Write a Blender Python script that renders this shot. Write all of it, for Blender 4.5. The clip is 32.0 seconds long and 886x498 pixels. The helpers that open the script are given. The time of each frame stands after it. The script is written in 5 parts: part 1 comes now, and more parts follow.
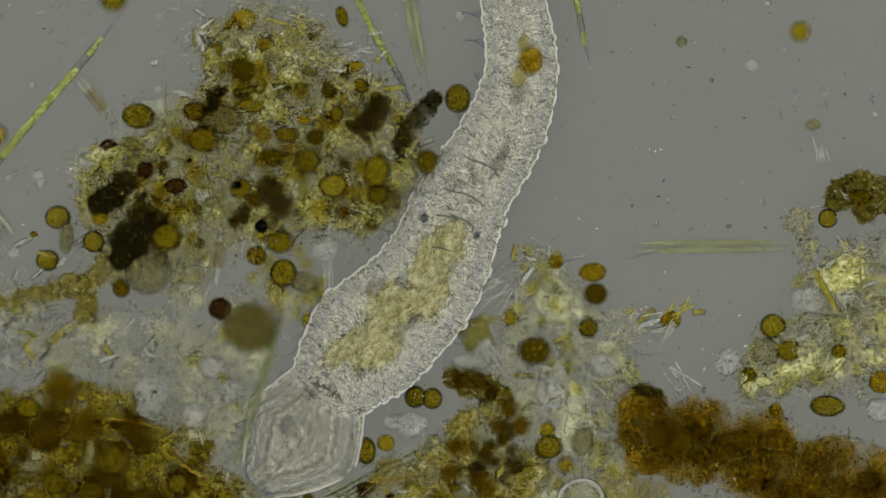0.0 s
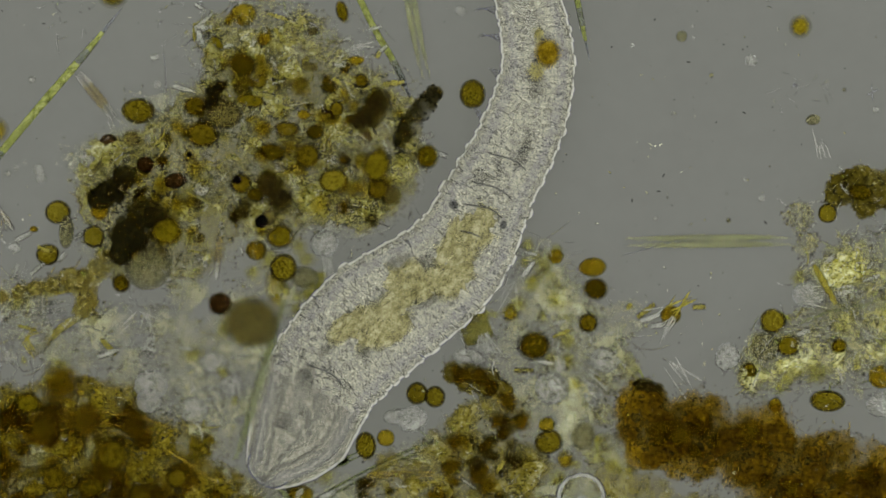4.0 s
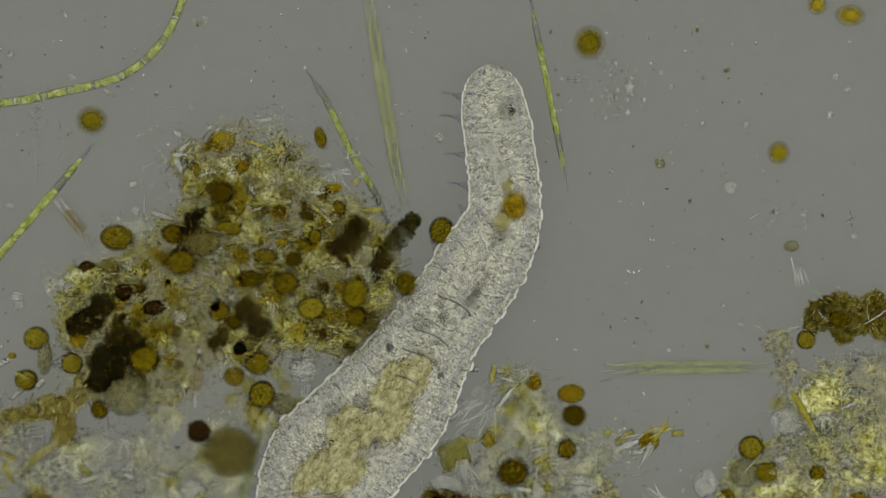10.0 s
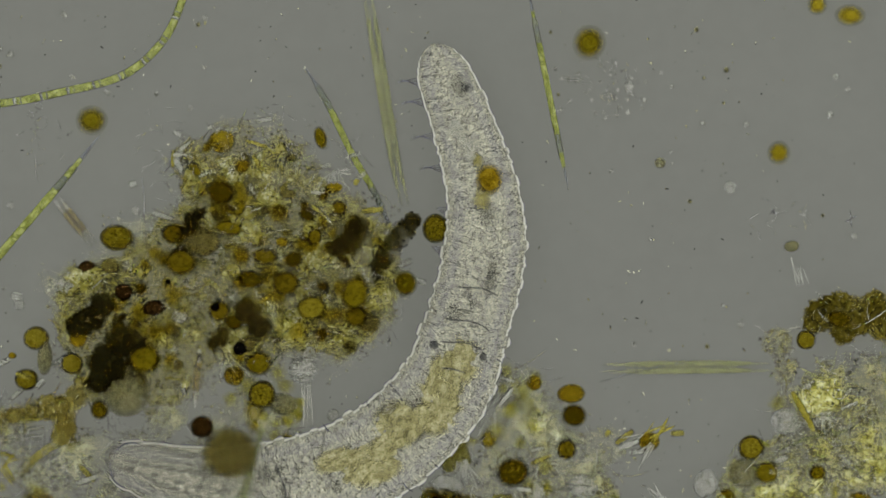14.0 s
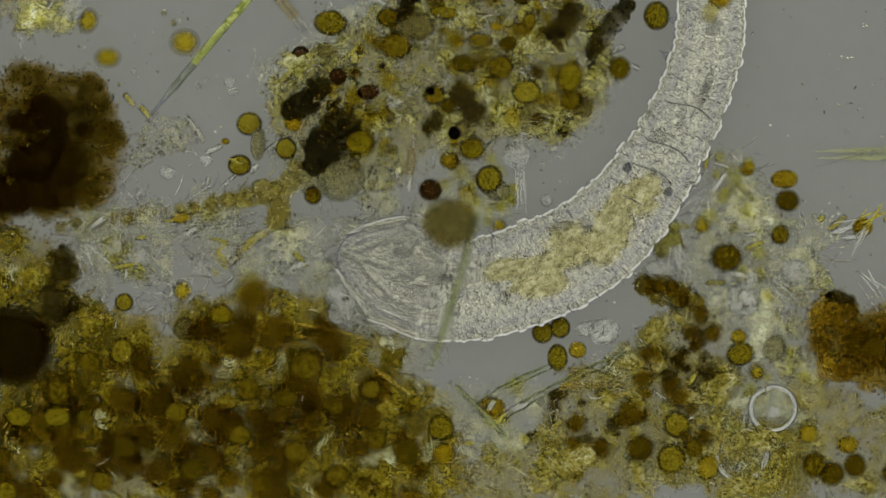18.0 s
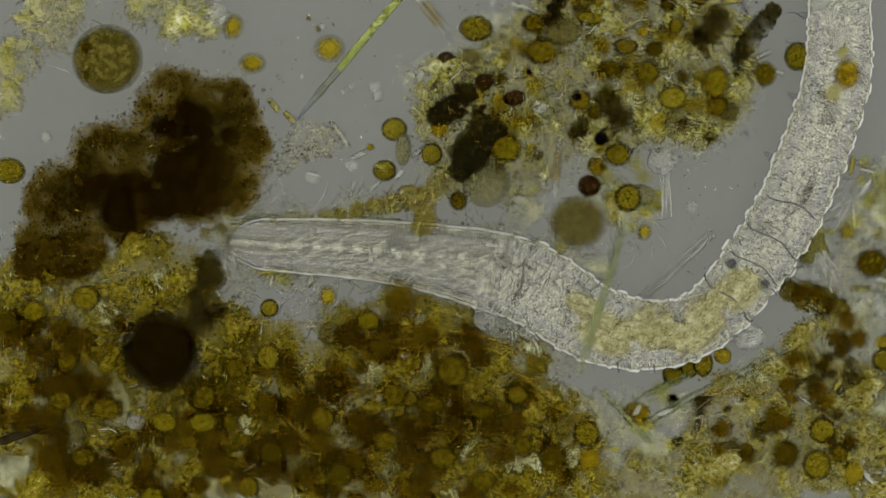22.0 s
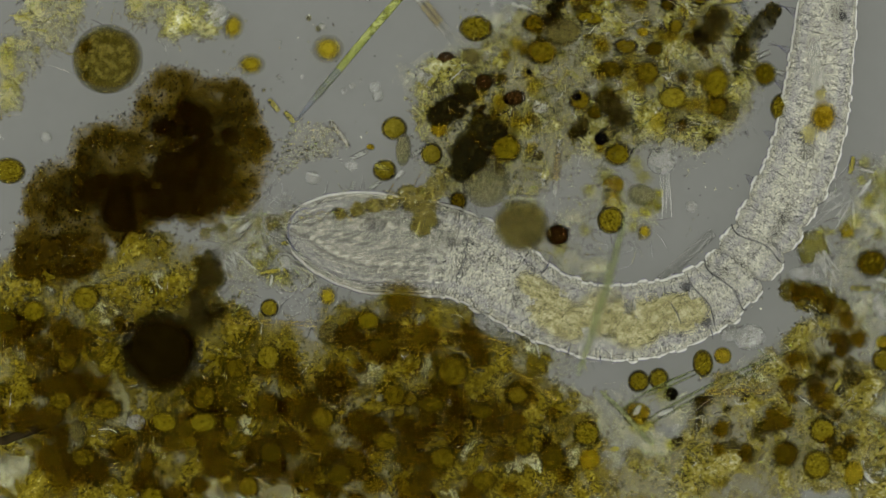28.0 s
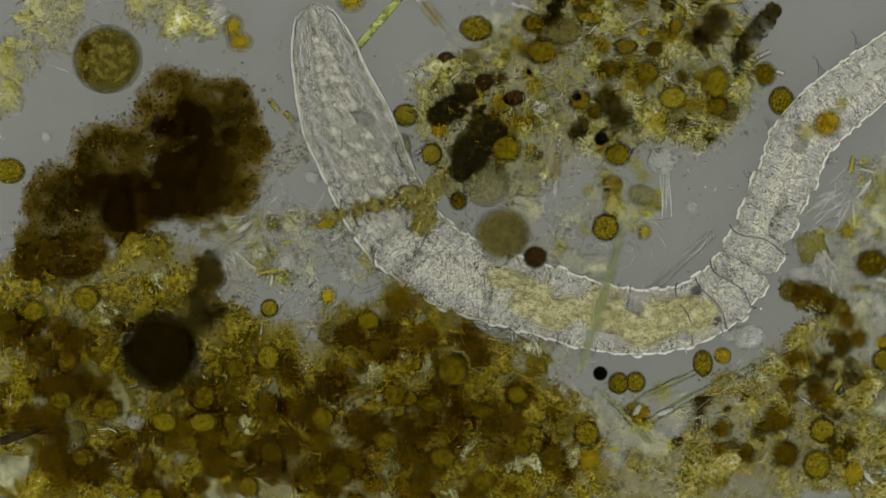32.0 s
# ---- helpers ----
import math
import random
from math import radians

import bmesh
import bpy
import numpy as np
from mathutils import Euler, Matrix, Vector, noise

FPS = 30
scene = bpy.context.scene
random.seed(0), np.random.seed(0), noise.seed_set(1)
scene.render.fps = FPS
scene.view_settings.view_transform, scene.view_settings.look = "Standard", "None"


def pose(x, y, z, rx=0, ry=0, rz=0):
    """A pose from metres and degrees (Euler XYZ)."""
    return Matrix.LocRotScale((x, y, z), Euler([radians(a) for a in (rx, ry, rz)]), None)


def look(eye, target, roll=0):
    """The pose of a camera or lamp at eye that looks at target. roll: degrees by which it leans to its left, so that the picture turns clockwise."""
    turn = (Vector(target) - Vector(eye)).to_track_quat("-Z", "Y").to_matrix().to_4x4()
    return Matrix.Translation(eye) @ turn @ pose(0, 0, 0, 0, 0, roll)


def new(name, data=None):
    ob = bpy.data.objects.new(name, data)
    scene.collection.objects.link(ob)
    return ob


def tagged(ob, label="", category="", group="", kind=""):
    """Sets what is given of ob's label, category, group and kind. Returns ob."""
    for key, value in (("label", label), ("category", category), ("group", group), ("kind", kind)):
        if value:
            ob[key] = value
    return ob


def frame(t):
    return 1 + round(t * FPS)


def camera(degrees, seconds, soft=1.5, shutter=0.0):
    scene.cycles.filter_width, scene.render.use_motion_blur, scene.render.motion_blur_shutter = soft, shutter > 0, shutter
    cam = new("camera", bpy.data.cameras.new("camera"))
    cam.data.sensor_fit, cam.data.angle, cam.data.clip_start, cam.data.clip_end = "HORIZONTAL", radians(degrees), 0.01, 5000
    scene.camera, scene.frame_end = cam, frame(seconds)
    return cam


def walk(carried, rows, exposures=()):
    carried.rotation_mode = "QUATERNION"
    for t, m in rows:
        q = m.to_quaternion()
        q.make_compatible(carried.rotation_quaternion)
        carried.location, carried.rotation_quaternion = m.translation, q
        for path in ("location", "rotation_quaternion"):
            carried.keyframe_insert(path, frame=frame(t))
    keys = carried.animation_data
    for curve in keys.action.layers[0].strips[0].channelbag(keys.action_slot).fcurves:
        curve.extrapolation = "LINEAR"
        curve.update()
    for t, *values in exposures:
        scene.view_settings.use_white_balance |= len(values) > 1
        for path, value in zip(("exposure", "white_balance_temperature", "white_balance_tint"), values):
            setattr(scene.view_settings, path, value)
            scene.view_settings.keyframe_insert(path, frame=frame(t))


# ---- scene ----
# A water film on a microscope slide, drawn a thousand times enlarged: one metre here is one millimetre on the slide.
# Plan places are given in thousandths of that, x to the right and y downwards, from the slide's reference corner.
HIGH = 8.961
cam = camera(10, 32.0, soft=1.2)
cam.data.dof.use_dof, cam.data.dof.focus_distance, cam.data.dof.aperture_fstop = True, HIGH - 0.05, 0.28
PATH = [
    (0, pose(0.000, 0.000, HIGH)),
    (3.7, pose(0.000, 0.000, HIGH)),
    (4, pose(0.000, -0.009, HIGH)),
    (4.5, pose(-0.003, -0.057, HIGH)),
    (6.5, pose(-0.003, -0.058, HIGH)),
    (7, pose(0.000, 0.015, HIGH)),
    (7.5, pose(0.005, 0.090, HIGH)),
    (8, pose(0.017, 0.150, HIGH)),
    (8.5, pose(0.037, 0.202, HIGH)),
    (9, pose(0.038, 0.214, HIGH)),
    (15.8, pose(0.038, 0.214, HIGH)),
    (16, pose(0.036, 0.177, HIGH)),
    (16.5, pose(-0.035, -0.014, HIGH)),
    (17, pose(-0.206, -0.127, HIGH)),
    (17.5, pose(-0.326, -0.164, HIGH)),
    (18, pose(-0.338, -0.164, HIGH)),
    (19, pose(-0.338, -0.164, HIGH)),
    (19.5, pose(-0.393, -0.163, HIGH)),
    (20, pose(-0.594, -0.155, HIGH)),
    (20.5, pose(-0.594, -0.154, HIGH)),
    (32, pose(-0.594, -0.154, HIGH)),
]
walk(cam, PATH, [(0, 0.03), (15.5, 0.03), (17, 0.11), (20, 0.13), (32, 0.13)])

# ---- light: the lamp under the frosted stage glass, and an even fill light added all round ----
# Added so that pale matter shows brighter than the backlit glass.
world = bpy.data.worlds.new("added_even_light")
world.use_nodes = True
world.node_tree.nodes["Background"].inputs[0].default_value = (0.98, 1.0, 1.0, 1)
world.node_tree.nodes["Background"].inputs[1].default_value = 2.02
scene.world = world
scene.cycles.transparent_max_bounces = 24

lamp = new("substage_lamp", bpy.data.lights.new("substage_lamp", "SUN"))
lamp.data.energy, lamp.data.angle, lamp.data.color = 1.62, radians(8), (1.0, 1.0, 0.97)
lamp.matrix_world = look((0, 0, -3), (0, 0.02, 0))


# ---- helpers ----
def at(x, y, z=0.0):
    return Vector(((x - 784) * 0.001, (441 - y) * 0.001, z))


def numbers(text):
    return [float(v) for v in text.split()]


def part(name, mesh, parent, label="", m=None):
    ob = new(name, mesh)
    ob.parent = parent
    if m is not None:
        ob.matrix_basis = m
    if label:
        ob["label"] = label
    return ob


def smooth(mesh):
    mesh.polygons.foreach_set("use_smooth", [True] * len(mesh.polygons))
    return mesh


def mesh_of(name, verts, faces, material):
    mesh = bpy.data.meshes.new(name)
    mesh.from_pydata([tuple(v) for v in verts], [], [tuple(f) for f in faces])
    mesh.materials.append(material)
    mesh.validate()
    return smooth(mesh)


# ---- materials ----
def ramp_node(nt, stops, easing="EASE"):
    node = nt.nodes.new("ShaderNodeValToRGB")
    node.color_ramp.interpolation = easing
    el = node.color_ramp.elements
    while len(el) < len(stops):
        el.new(0.5)
    for e, (p, c) in zip(el, stops):
        e.position = p
        e.color = (c, c, c, 1) if isinstance(c, (int, float)) else (*c, 1)
    return node


def math_node(nt, op, a, b=None, c=None):
    node = nt.nodes.new("ShaderNodeMath")
    node.operation = op
    for i, v in enumerate((a, b, c)):
        if v is None:
            continue
        if isinstance(v, (int, float)):
            node.inputs[i].default_value = v
        else:
            nt.links.new(v, node.inputs[i])
    return node.outputs[0]


def noise_node(nt, coord, scale, detail=4.0, rough=0.6, warp=0.0):
    node = nt.nodes.new("ShaderNodeTexNoise")
    node.inputs["Scale"].default_value = scale
    node.inputs["Detail"].default_value = detail
    node.inputs["Roughness"].default_value = rough
    node.inputs["Distortion"].default_value = warp
    nt.links.new(coord, node.inputs["Vector"])
    return node.outputs["Fac"]


class Wet:
    """A wet translucent matter: pigment that scatters, mixed with what lets the light through."""

    def __init__(self, name):
        self.material = bpy.data.materials.new(name)
        self.material.use_nodes = True
        self.nt = self.material.node_tree
        self.nt.nodes.clear()
        self.coord = self.nt.nodes.new("ShaderNodeTexCoord").outputs["Object"]
        self.bump = None

    def vary(self, stops, scale, detail=4.0, spread=2.0, fine=None, warp=0.0, shift=None):
        """Colour along the stops by noise of that scale, with a finer noise laid over it."""
        fac = noise_node(self.nt, self.coord, scale, detail, 0.65, warp)
        if fine:
            other = noise_node(self.nt, self.coord, fine, 3.0, 0.7)
            fac = math_node(self.nt, "ADD", math_node(self.nt, "MULTIPLY", fac, 0.52), math_node(self.nt, "MULTIPLY", other, 0.48))
        fac = math_node(self.nt, "MULTIPLY_ADD", math_node(self.nt, "SUBTRACT", fac, 0.5), spread, 0.5)
        if shift is not None:
            fac = math_node(self.nt, "ADD", fac, shift)
        r = ramp_node(self.nt, stops, "LINEAR")
        self.nt.links.new(fac, r.inputs[0])
        self.colour, self.fac = r.outputs[0], fac
        return self

    def apart(self):
        """Each piece takes its grain from another place of the noise."""
        add = self.nt.nodes.new("ShaderNodeVectorMath")
        add.operation = "ADD"
        self.nt.links.new(self.coord, add.inputs[0])
        self.nt.links.new(math_node(self.nt, "MULTIPLY", self.nt.nodes.new("ShaderNodeObjectInfo").outputs["Random"], 60.0), add.inputs[1])
        self.place, self.coord = self.coord, add.outputs[0]
        return self

    def relief(self, scale, strength, distance=0.01):
        node = self.nt.nodes.new("ShaderNodeBump")
        node.inputs["Strength"].default_value = strength
        node.inputs["Distance"].default_value = distance
        self.nt.links.new(noise_node(self.nt, self.coord, scale, 5.0, 0.7), node.inputs["Height"])
        self.bump = node.outputs[0]
        return self

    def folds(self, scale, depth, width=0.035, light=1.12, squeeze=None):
        """Thin winding lines: a furrow's shade with a lit edge beside it, painted into the colour."""
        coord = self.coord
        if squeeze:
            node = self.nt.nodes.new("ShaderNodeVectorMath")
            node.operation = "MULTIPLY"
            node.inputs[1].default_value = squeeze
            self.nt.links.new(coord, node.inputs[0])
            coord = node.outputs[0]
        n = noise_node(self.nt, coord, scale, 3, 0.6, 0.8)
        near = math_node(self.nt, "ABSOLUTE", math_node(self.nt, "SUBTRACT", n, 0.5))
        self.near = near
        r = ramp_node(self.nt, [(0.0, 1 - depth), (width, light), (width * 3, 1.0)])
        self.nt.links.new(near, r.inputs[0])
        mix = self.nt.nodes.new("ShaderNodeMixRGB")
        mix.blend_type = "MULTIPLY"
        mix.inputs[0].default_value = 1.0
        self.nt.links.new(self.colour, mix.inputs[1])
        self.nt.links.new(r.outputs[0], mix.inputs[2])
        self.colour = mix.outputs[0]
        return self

    def own_shade(self, amount):
        """Each thing or piece a little lighter or darker than the next."""
        info = self.nt.nodes.new("ShaderNodeObjectInfo").outputs["Random"]
        return math_node(self.nt, "MULTIPLY", math_node(self.nt, "SUBTRACT", info, 0.5), amount)

    def island_shade(self):
        return self.nt.nodes.new("ShaderNodeNewGeometry").outputs["Random Per Island"]

    def radius(self):
        flat = self.nt.nodes.new("ShaderNodeVectorMath")
        flat.operation = "MULTIPLY"
        flat.inputs[1].default_value = (1, 1, 0)
        self.nt.links.new(self.coord, flat.inputs[0])
        size = self.nt.nodes.new("ShaderNodeVectorMath")
        size.operation = "LENGTH"
        self.nt.links.new(flat.outputs[0], size.inputs[0])
        return size.outputs["Value"]

    def height(self):
        sep = self.nt.nodes.new("ShaderNodeSeparateXYZ")
        self.nt.links.new(self.coord, sep.inputs[0])
        return sep.outputs["Z"]

    def finish(self, cover=1.0, tint=(1, 1, 1), gloss=0.0, stain=None):
        nt = self.nt
        body = nt.nodes.new("ShaderNodeBsdfDiffuse")
        nt.links.new(self.colour, body.inputs["Color"])
        if self.bump:
            nt.links.new(self.bump, body.inputs["Normal"])
        shader = body.outputs[0]
        if gloss:
            shine = nt.nodes.new("ShaderNodeBsdfGlossy")
            shine.inputs["Roughness"].default_value = 0.25
            if self.bump:
                nt.links.new(self.bump, shine.inputs["Normal"])
            edge = nt.nodes.new("ShaderNodeFresnel")
            edge.inputs["IOR"].default_value = 1.33
            mixed = nt.nodes.new("ShaderNodeMixShader")
            nt.links.new(math_node(nt, "MULTIPLY", edge.outputs[0], gloss), mixed.inputs[0])
            nt.links.new(shader, mixed.inputs[1])
            nt.links.new(shine.outputs[0], mixed.inputs[2])
            shader = mixed.outputs[0]
        if not (isinstance(cover, (int, float)) and cover >= 1):
            clear = nt.nodes.new("ShaderNodeBsdfTransparent")
            clear.inputs[0].default_value = (*tint, 1)
            if stain is not None:
                depth = nt.nodes.new("ShaderNodeMixRGB")
                depth.inputs[1].default_value, depth.inputs[2].default_value = (1, 1, 1, 1), (*tint, 1)
                nt.links.new(stain, depth.inputs[0])
                nt.links.new(depth.outputs[0], clear.inputs[0])
            mixed = nt.nodes.new("ShaderNodeMixShader")
            if isinstance(cover, (int, float)):
                mixed.inputs[0].default_value = cover
            else:
                nt.links.new(cover, mixed.inputs[0])
            nt.links.new(clear.outputs[0], mixed.inputs[1])
            nt.links.new(shader, mixed.inputs[2])
            shader = mixed.outputs[0]
        out = nt.nodes.new("ShaderNodeOutputMaterial")
        nt.links.new(shader, out.inputs[0])
        return self.material

    def by(self, value, stops):
        r = ramp_node(self.nt, stops)
        self.nt.links.new(value, r.inputs[0])
        return r.outputs[0]


def stage_glass():
    w = Wet("frosted_stage_glass")
    w.vary([(0.0, (0.0495, 0.0498, 0.0428)), (0.5, (0.0552, 0.0558, 0.0480)), (1.0, (0.0610, 0.0618, 0.0532))], 1.6, 3, 1.6, 30)
    nt = w.nt
    through_glass = nt.nodes.new("ShaderNodeBsdfTranslucent")
    nt.links.new(w.colour, through_glass.inputs[0])
    skin = nt.nodes.new("ShaderNodeBsdfDiffuse")
    skin.inputs[0].default_value = (0.025, 0.025, 0.024, 1)
    add = nt.nodes.new("ShaderNodeAddShader")
    nt.links.new(through_glass.outputs[0], add.inputs[0])
    nt.links.new(skin.outputs[0], add.inputs[1])
    out = nt.nodes.new("ShaderNodeOutputMaterial")
    nt.links.new(add.outputs[0], out.inputs[0])
    return w.material


GLASS = stage_glass()


def cell_matter(name, dark, mid, light, cover, rim=(0.90, 1.0, 0.5), scale=3.0, spread=1.8, tint=(0.90, 0.78, 0.30), ragged=0.0):
    """The granular content of a cell; thinner, so clearer, towards its rim."""
    w = Wet(name)
    thick = w.radius()
    w.apart().vary([(0.05, dark), (0.5, mid), (0.95, light)], scale, 4, spread * 1.35, 20, 0.4, w.own_shade(0.45))
    w.relief(scale * 3, 0.4, 0.06)
    if ragged:
        torn = noise_node(w.nt, w.coord, 2.6, 6, 0.7)
        thick = math_node(w.nt, "ADD", thick, math_node(w.nt, "MULTIPLY", math_node(w.nt, "SUBTRACT", torn, 0.52), ragged))
    return w.finish(w.by(thick, [(rim[0] * 0.80, cover), (rim[1], cover * rim[2])]), tint, 0.0, w.by(thick, [(rim[0] * 0.80, 1.0), (rim[1], rim[2])]))


def wall_matter(name, colour, centre, ring, out, width=0.16):
    """A cell wall: seen edge on it is a dark ring."""
    w = Wet(name)
    w.vary([(0.1, tuple(c * 0.6 for c in colour)), (0.9, tuple(c * 1.3 for c in colour))], 6, 3, 1.5)
    return w.finish(w.by(w.radius(), [(0.0, centre), (0.93 - width, centre), (0.93, ring), (1.0, out)]), tint=(0.97, 0.97, 0.93))


def husk_matter(name, cover):
    """An empty crumpled skin: nearly clear, with folds."""
    w = Wet(name).apart()
    w.vary([(0.0, (0.10, 0.10, 0.10)), (0.5, (0.165, 0.165, 0.160)), (1.0, (0.30, 0.30, 0.28))], 2.5, 4, 2.6, 9)
    w.folds(1.5, 0.65, 0.03, 2.0)
    return w.finish(w.by(w.near, [(0.0, cover * 1.6), (0.035, cover * 1.4), (0.07, cover * 0.35)]), (0.99, 0.99, 0.98))


PALE_WALL = wall_matter("vesicle_wall", (0.34, 0.34, 0.30), 0.55, 0.55, 0.55)
DUSKY_WALL = wall_matter("vesicle_outer_wall", (0.075, 0.075, 0.085), 0.6, 0.6, 0.6)
KINDS = {
    "yellow": (cell_matter("yellow_chloroplast", (0.0792, 0.0495, 0.00099), (0.149, 0.109, 0.00396), (0.208, 0.168, 0.0149), 0.62),
               wall_matter("yellow_cell_wall", (0.0544, 0.0371, 0.00247), 0.06, 0.15, 0.0, 0.26)),
    "olive": (cell_matter("olive_chloroplast", (0.0371, 0.0272, 0.00099), (0.099, 0.0767, 0.00297), (0.178, 0.153, 0.0198), 0.85, scale=6.0, spread=3.4),
              wall_matter("olive_cell_wall", (0.0297, 0.0248, 0.00495), 0.06, 0.34, 0.05, 0.15)),
    "dark": (cell_matter("dark_chloroplast", (0.015, 0.010, 0.0005), (0.044, 0.031, 0.001), (0.10, 0.076, 0.005), 0.80, (0.80, 1.0, 0.03), tint=(0.55, 0.42, 0.06)),
             wall_matter("dark_cell_wall", (0.016, 0.011, 0.001), 0.05, 0.14, 0.0, 0.28)),
    "orange": (cell_matter("amber_chloroplast", (0.022, 0.0165, 0.0007), (0.063, 0.0485, 0.0014), (0.128, 0.102, 0.006), 0.78, (0.80, 1.0, 0.03), tint=(0.66, 0.52, 0.08)),
               wall_matter("amber_cell_wall", (0.018, 0.012, 0.001), 0.05, 0.14, 0.0, 0.28)),
    "shade": (cell_matter("shade_content", (0.010, 0.0065, 0.0003), (0.028, 0.0185, 0.0006), (0.066, 0.048, 0.002), 0.62, (0.15, 0.97, 0.0), scale=4.0, tint=(0.62, 0.48, 0.07), ragged=1.8),
              wall_matter("shade_wall", (0.015, 0.01, 0.001), 0.0, 0.03, 0.0, 0.4)),
    "gold": (cell_matter("gold_content", (0.036, 0.028, 0.002), (0.074, 0.060, 0.005), (0.135, 0.117, 0.018), 0.24, (0.15, 0.97, 0.0), tint=(0.88, 0.79, 0.30), ragged=1.6),
             wall_matter("gold_wall", (0.05, 0.037, 0.003), 0.0, 0.03, 0.0, 0.4)),
    "russet": (cell_matter("russet_content", (0.00594, 0.00297, 0.00099), (0.0223, 0.0109, 0.00247), (0.0594, 0.0322, 0.0099), 0.93),
               wall_matter("russet_cell_wall", (0.0149, 0.00792, 0.00297), 0.2, 0.75, 0.25)),
    "soot": (cell_matter("sooty_content", (0.0015, 0.0014, 0.0008), (0.004, 0.0036, 0.0015), (0.012, 0.010, 0.004), 0.97, (0.75, 1.0, 0.0), tint=(0.4, 0.36, 0.2)),
             wall_matter("sooty_wall", (0.012, 0.011, 0.005), 0.10, 0.15, 0.0, 0.4)),
    "black": (cell_matter("black_content", (0.00099, 0.00099, 0.00148), (0.00297, 0.00247, 0.00198), (0.00891, 0.00693, 0.00396), 0.97),
              wall_matter("black_cell_wall", (0.00396, 0.00297, 0.00247), 0.4, 0.85, 0.30)),
    "soft": (cell_matter("soft_yellow_content", (0.099, 0.0743, 0.00297), (0.158, 0.124, 0.00594), (0.208, 0.168, 0.0198), 0.72, (0.40, 1.0, 0.0)),
             wall_matter("soft_yellow_wall", (0.0495, 0.0371, 0.00297), 0.04, 0.10, 0.0, 0.34)),
    "dull": (cell_matter("dull_olive_content", (0.045, 0.034, 0.001), (0.078, 0.062, 0.002), (0.115, 0.095, 0.009), 0.85, (0.45, 1.0, 0.0)),
             wall_matter("dull_olive_wall", (0.030, 0.023, 0.002), 0.03, 0.08, 0.0, 0.34)),
    "murky": (cell_matter("murky_content", (0.022, 0.017, 0.004), (0.060, 0.050, 0.014), (0.125, 0.110, 0.040), 0.62, (0.9, 1.0, 0.4), scale=9.0, spread=4.2, tint=(0.86, 0.80, 0.48)),
              wall_matter("murky_wall", (0.05, 0.042, 0.014), 0.05, 0.35, 0.10, 0.08)),
    "pale": (cell_matter("pale_content", (0.0792, 0.0743, 0.0347), (0.124, 0.114, 0.0544), (0.173, 0.163, 0.0941), 0.50, scale=8.0, spread=4.0, tint=(0.96, 0.95, 0.82)),
             wall_matter("pale_wall", (0.099, 0.0941, 0.0644), 0.06, 0.50, 0.10, 0.08)),
    "haze": (cell_matter("yellow_green_haze", (0.08, 0.074, 0.009), (0.14, 0.132, 0.020), (0.21, 0.203, 0.05), 0.10, (0.0, 1.0, 0.0), tint=(0.96, 0.94, 0.60), ragged=1.8),
             wall_matter("haze_wall", (0.15, 0.14, 0.02), 0.0, 0.02, 0.0, 0.4)),
    "pitch": (cell_matter("pitch_content", (0.002, 0.0012, 0.0001), (0.005, 0.003, 0.0002), (0.012, 0.007, 0.0004), 0.85, (0.10, 0.97, 0.0), tint=(0.5, 0.36, 0.05), ragged=1.1),
              wall_matter("pitch_wall", (0.008, 0.005, 0.001), 0.0, 0.03, 0.0, 0.4)),
    "silted": (cell_matter("silted_content", (0.020, 0.015, 0.001), (0.052, 0.042, 0.006), (0.11, 0.092, 0.022), 0.80, (0.92, 1.0, 0.4), scale=5.0, spread=3.2, tint=(0.80, 0.72, 0.30)),
               wall_matter("silted_wall", (0.04, 0.033, 0.008), 0.05, 0.35, 0.10, 0.06)),
    "umber": (cell_matter("umber_content", (0.0015, 0.0009, 0.0001), (0.0035, 0.0021, 0.0002), (0.007, 0.0045, 0.0004), 1.0, (0.86, 1.0, 0.25), scale=1.5, spread=1.2, tint=(0.5, 0.4, 0.1)),
              wall_matter("umber_wall", (0.012, 0.009, 0.002), 0.0, 0.4, 0.05, 0.12)),
    "smoky": (cell_matter("smoky_content", (0.005, 0.0042, 0.0010), (0.013, 0.0105, 0.0022), (0.036, 0.031, 0.009), 0.58, (0.10, 0.97, 0.0), scale=5.0, tint=(0.7, 0.64, 0.35), ragged=2.2),
              wall_matter("smoky_wall", (0.012, 0.011, 0.005), 0.0, 0.03, 0.0, 0.4)),
    "clear": (husk_matter("clear_content", 0.40), wall_matter("clear_wall", (0.24, 0.24, 0.24), 0.02, 0.55, 0.25, 0.05)),
}


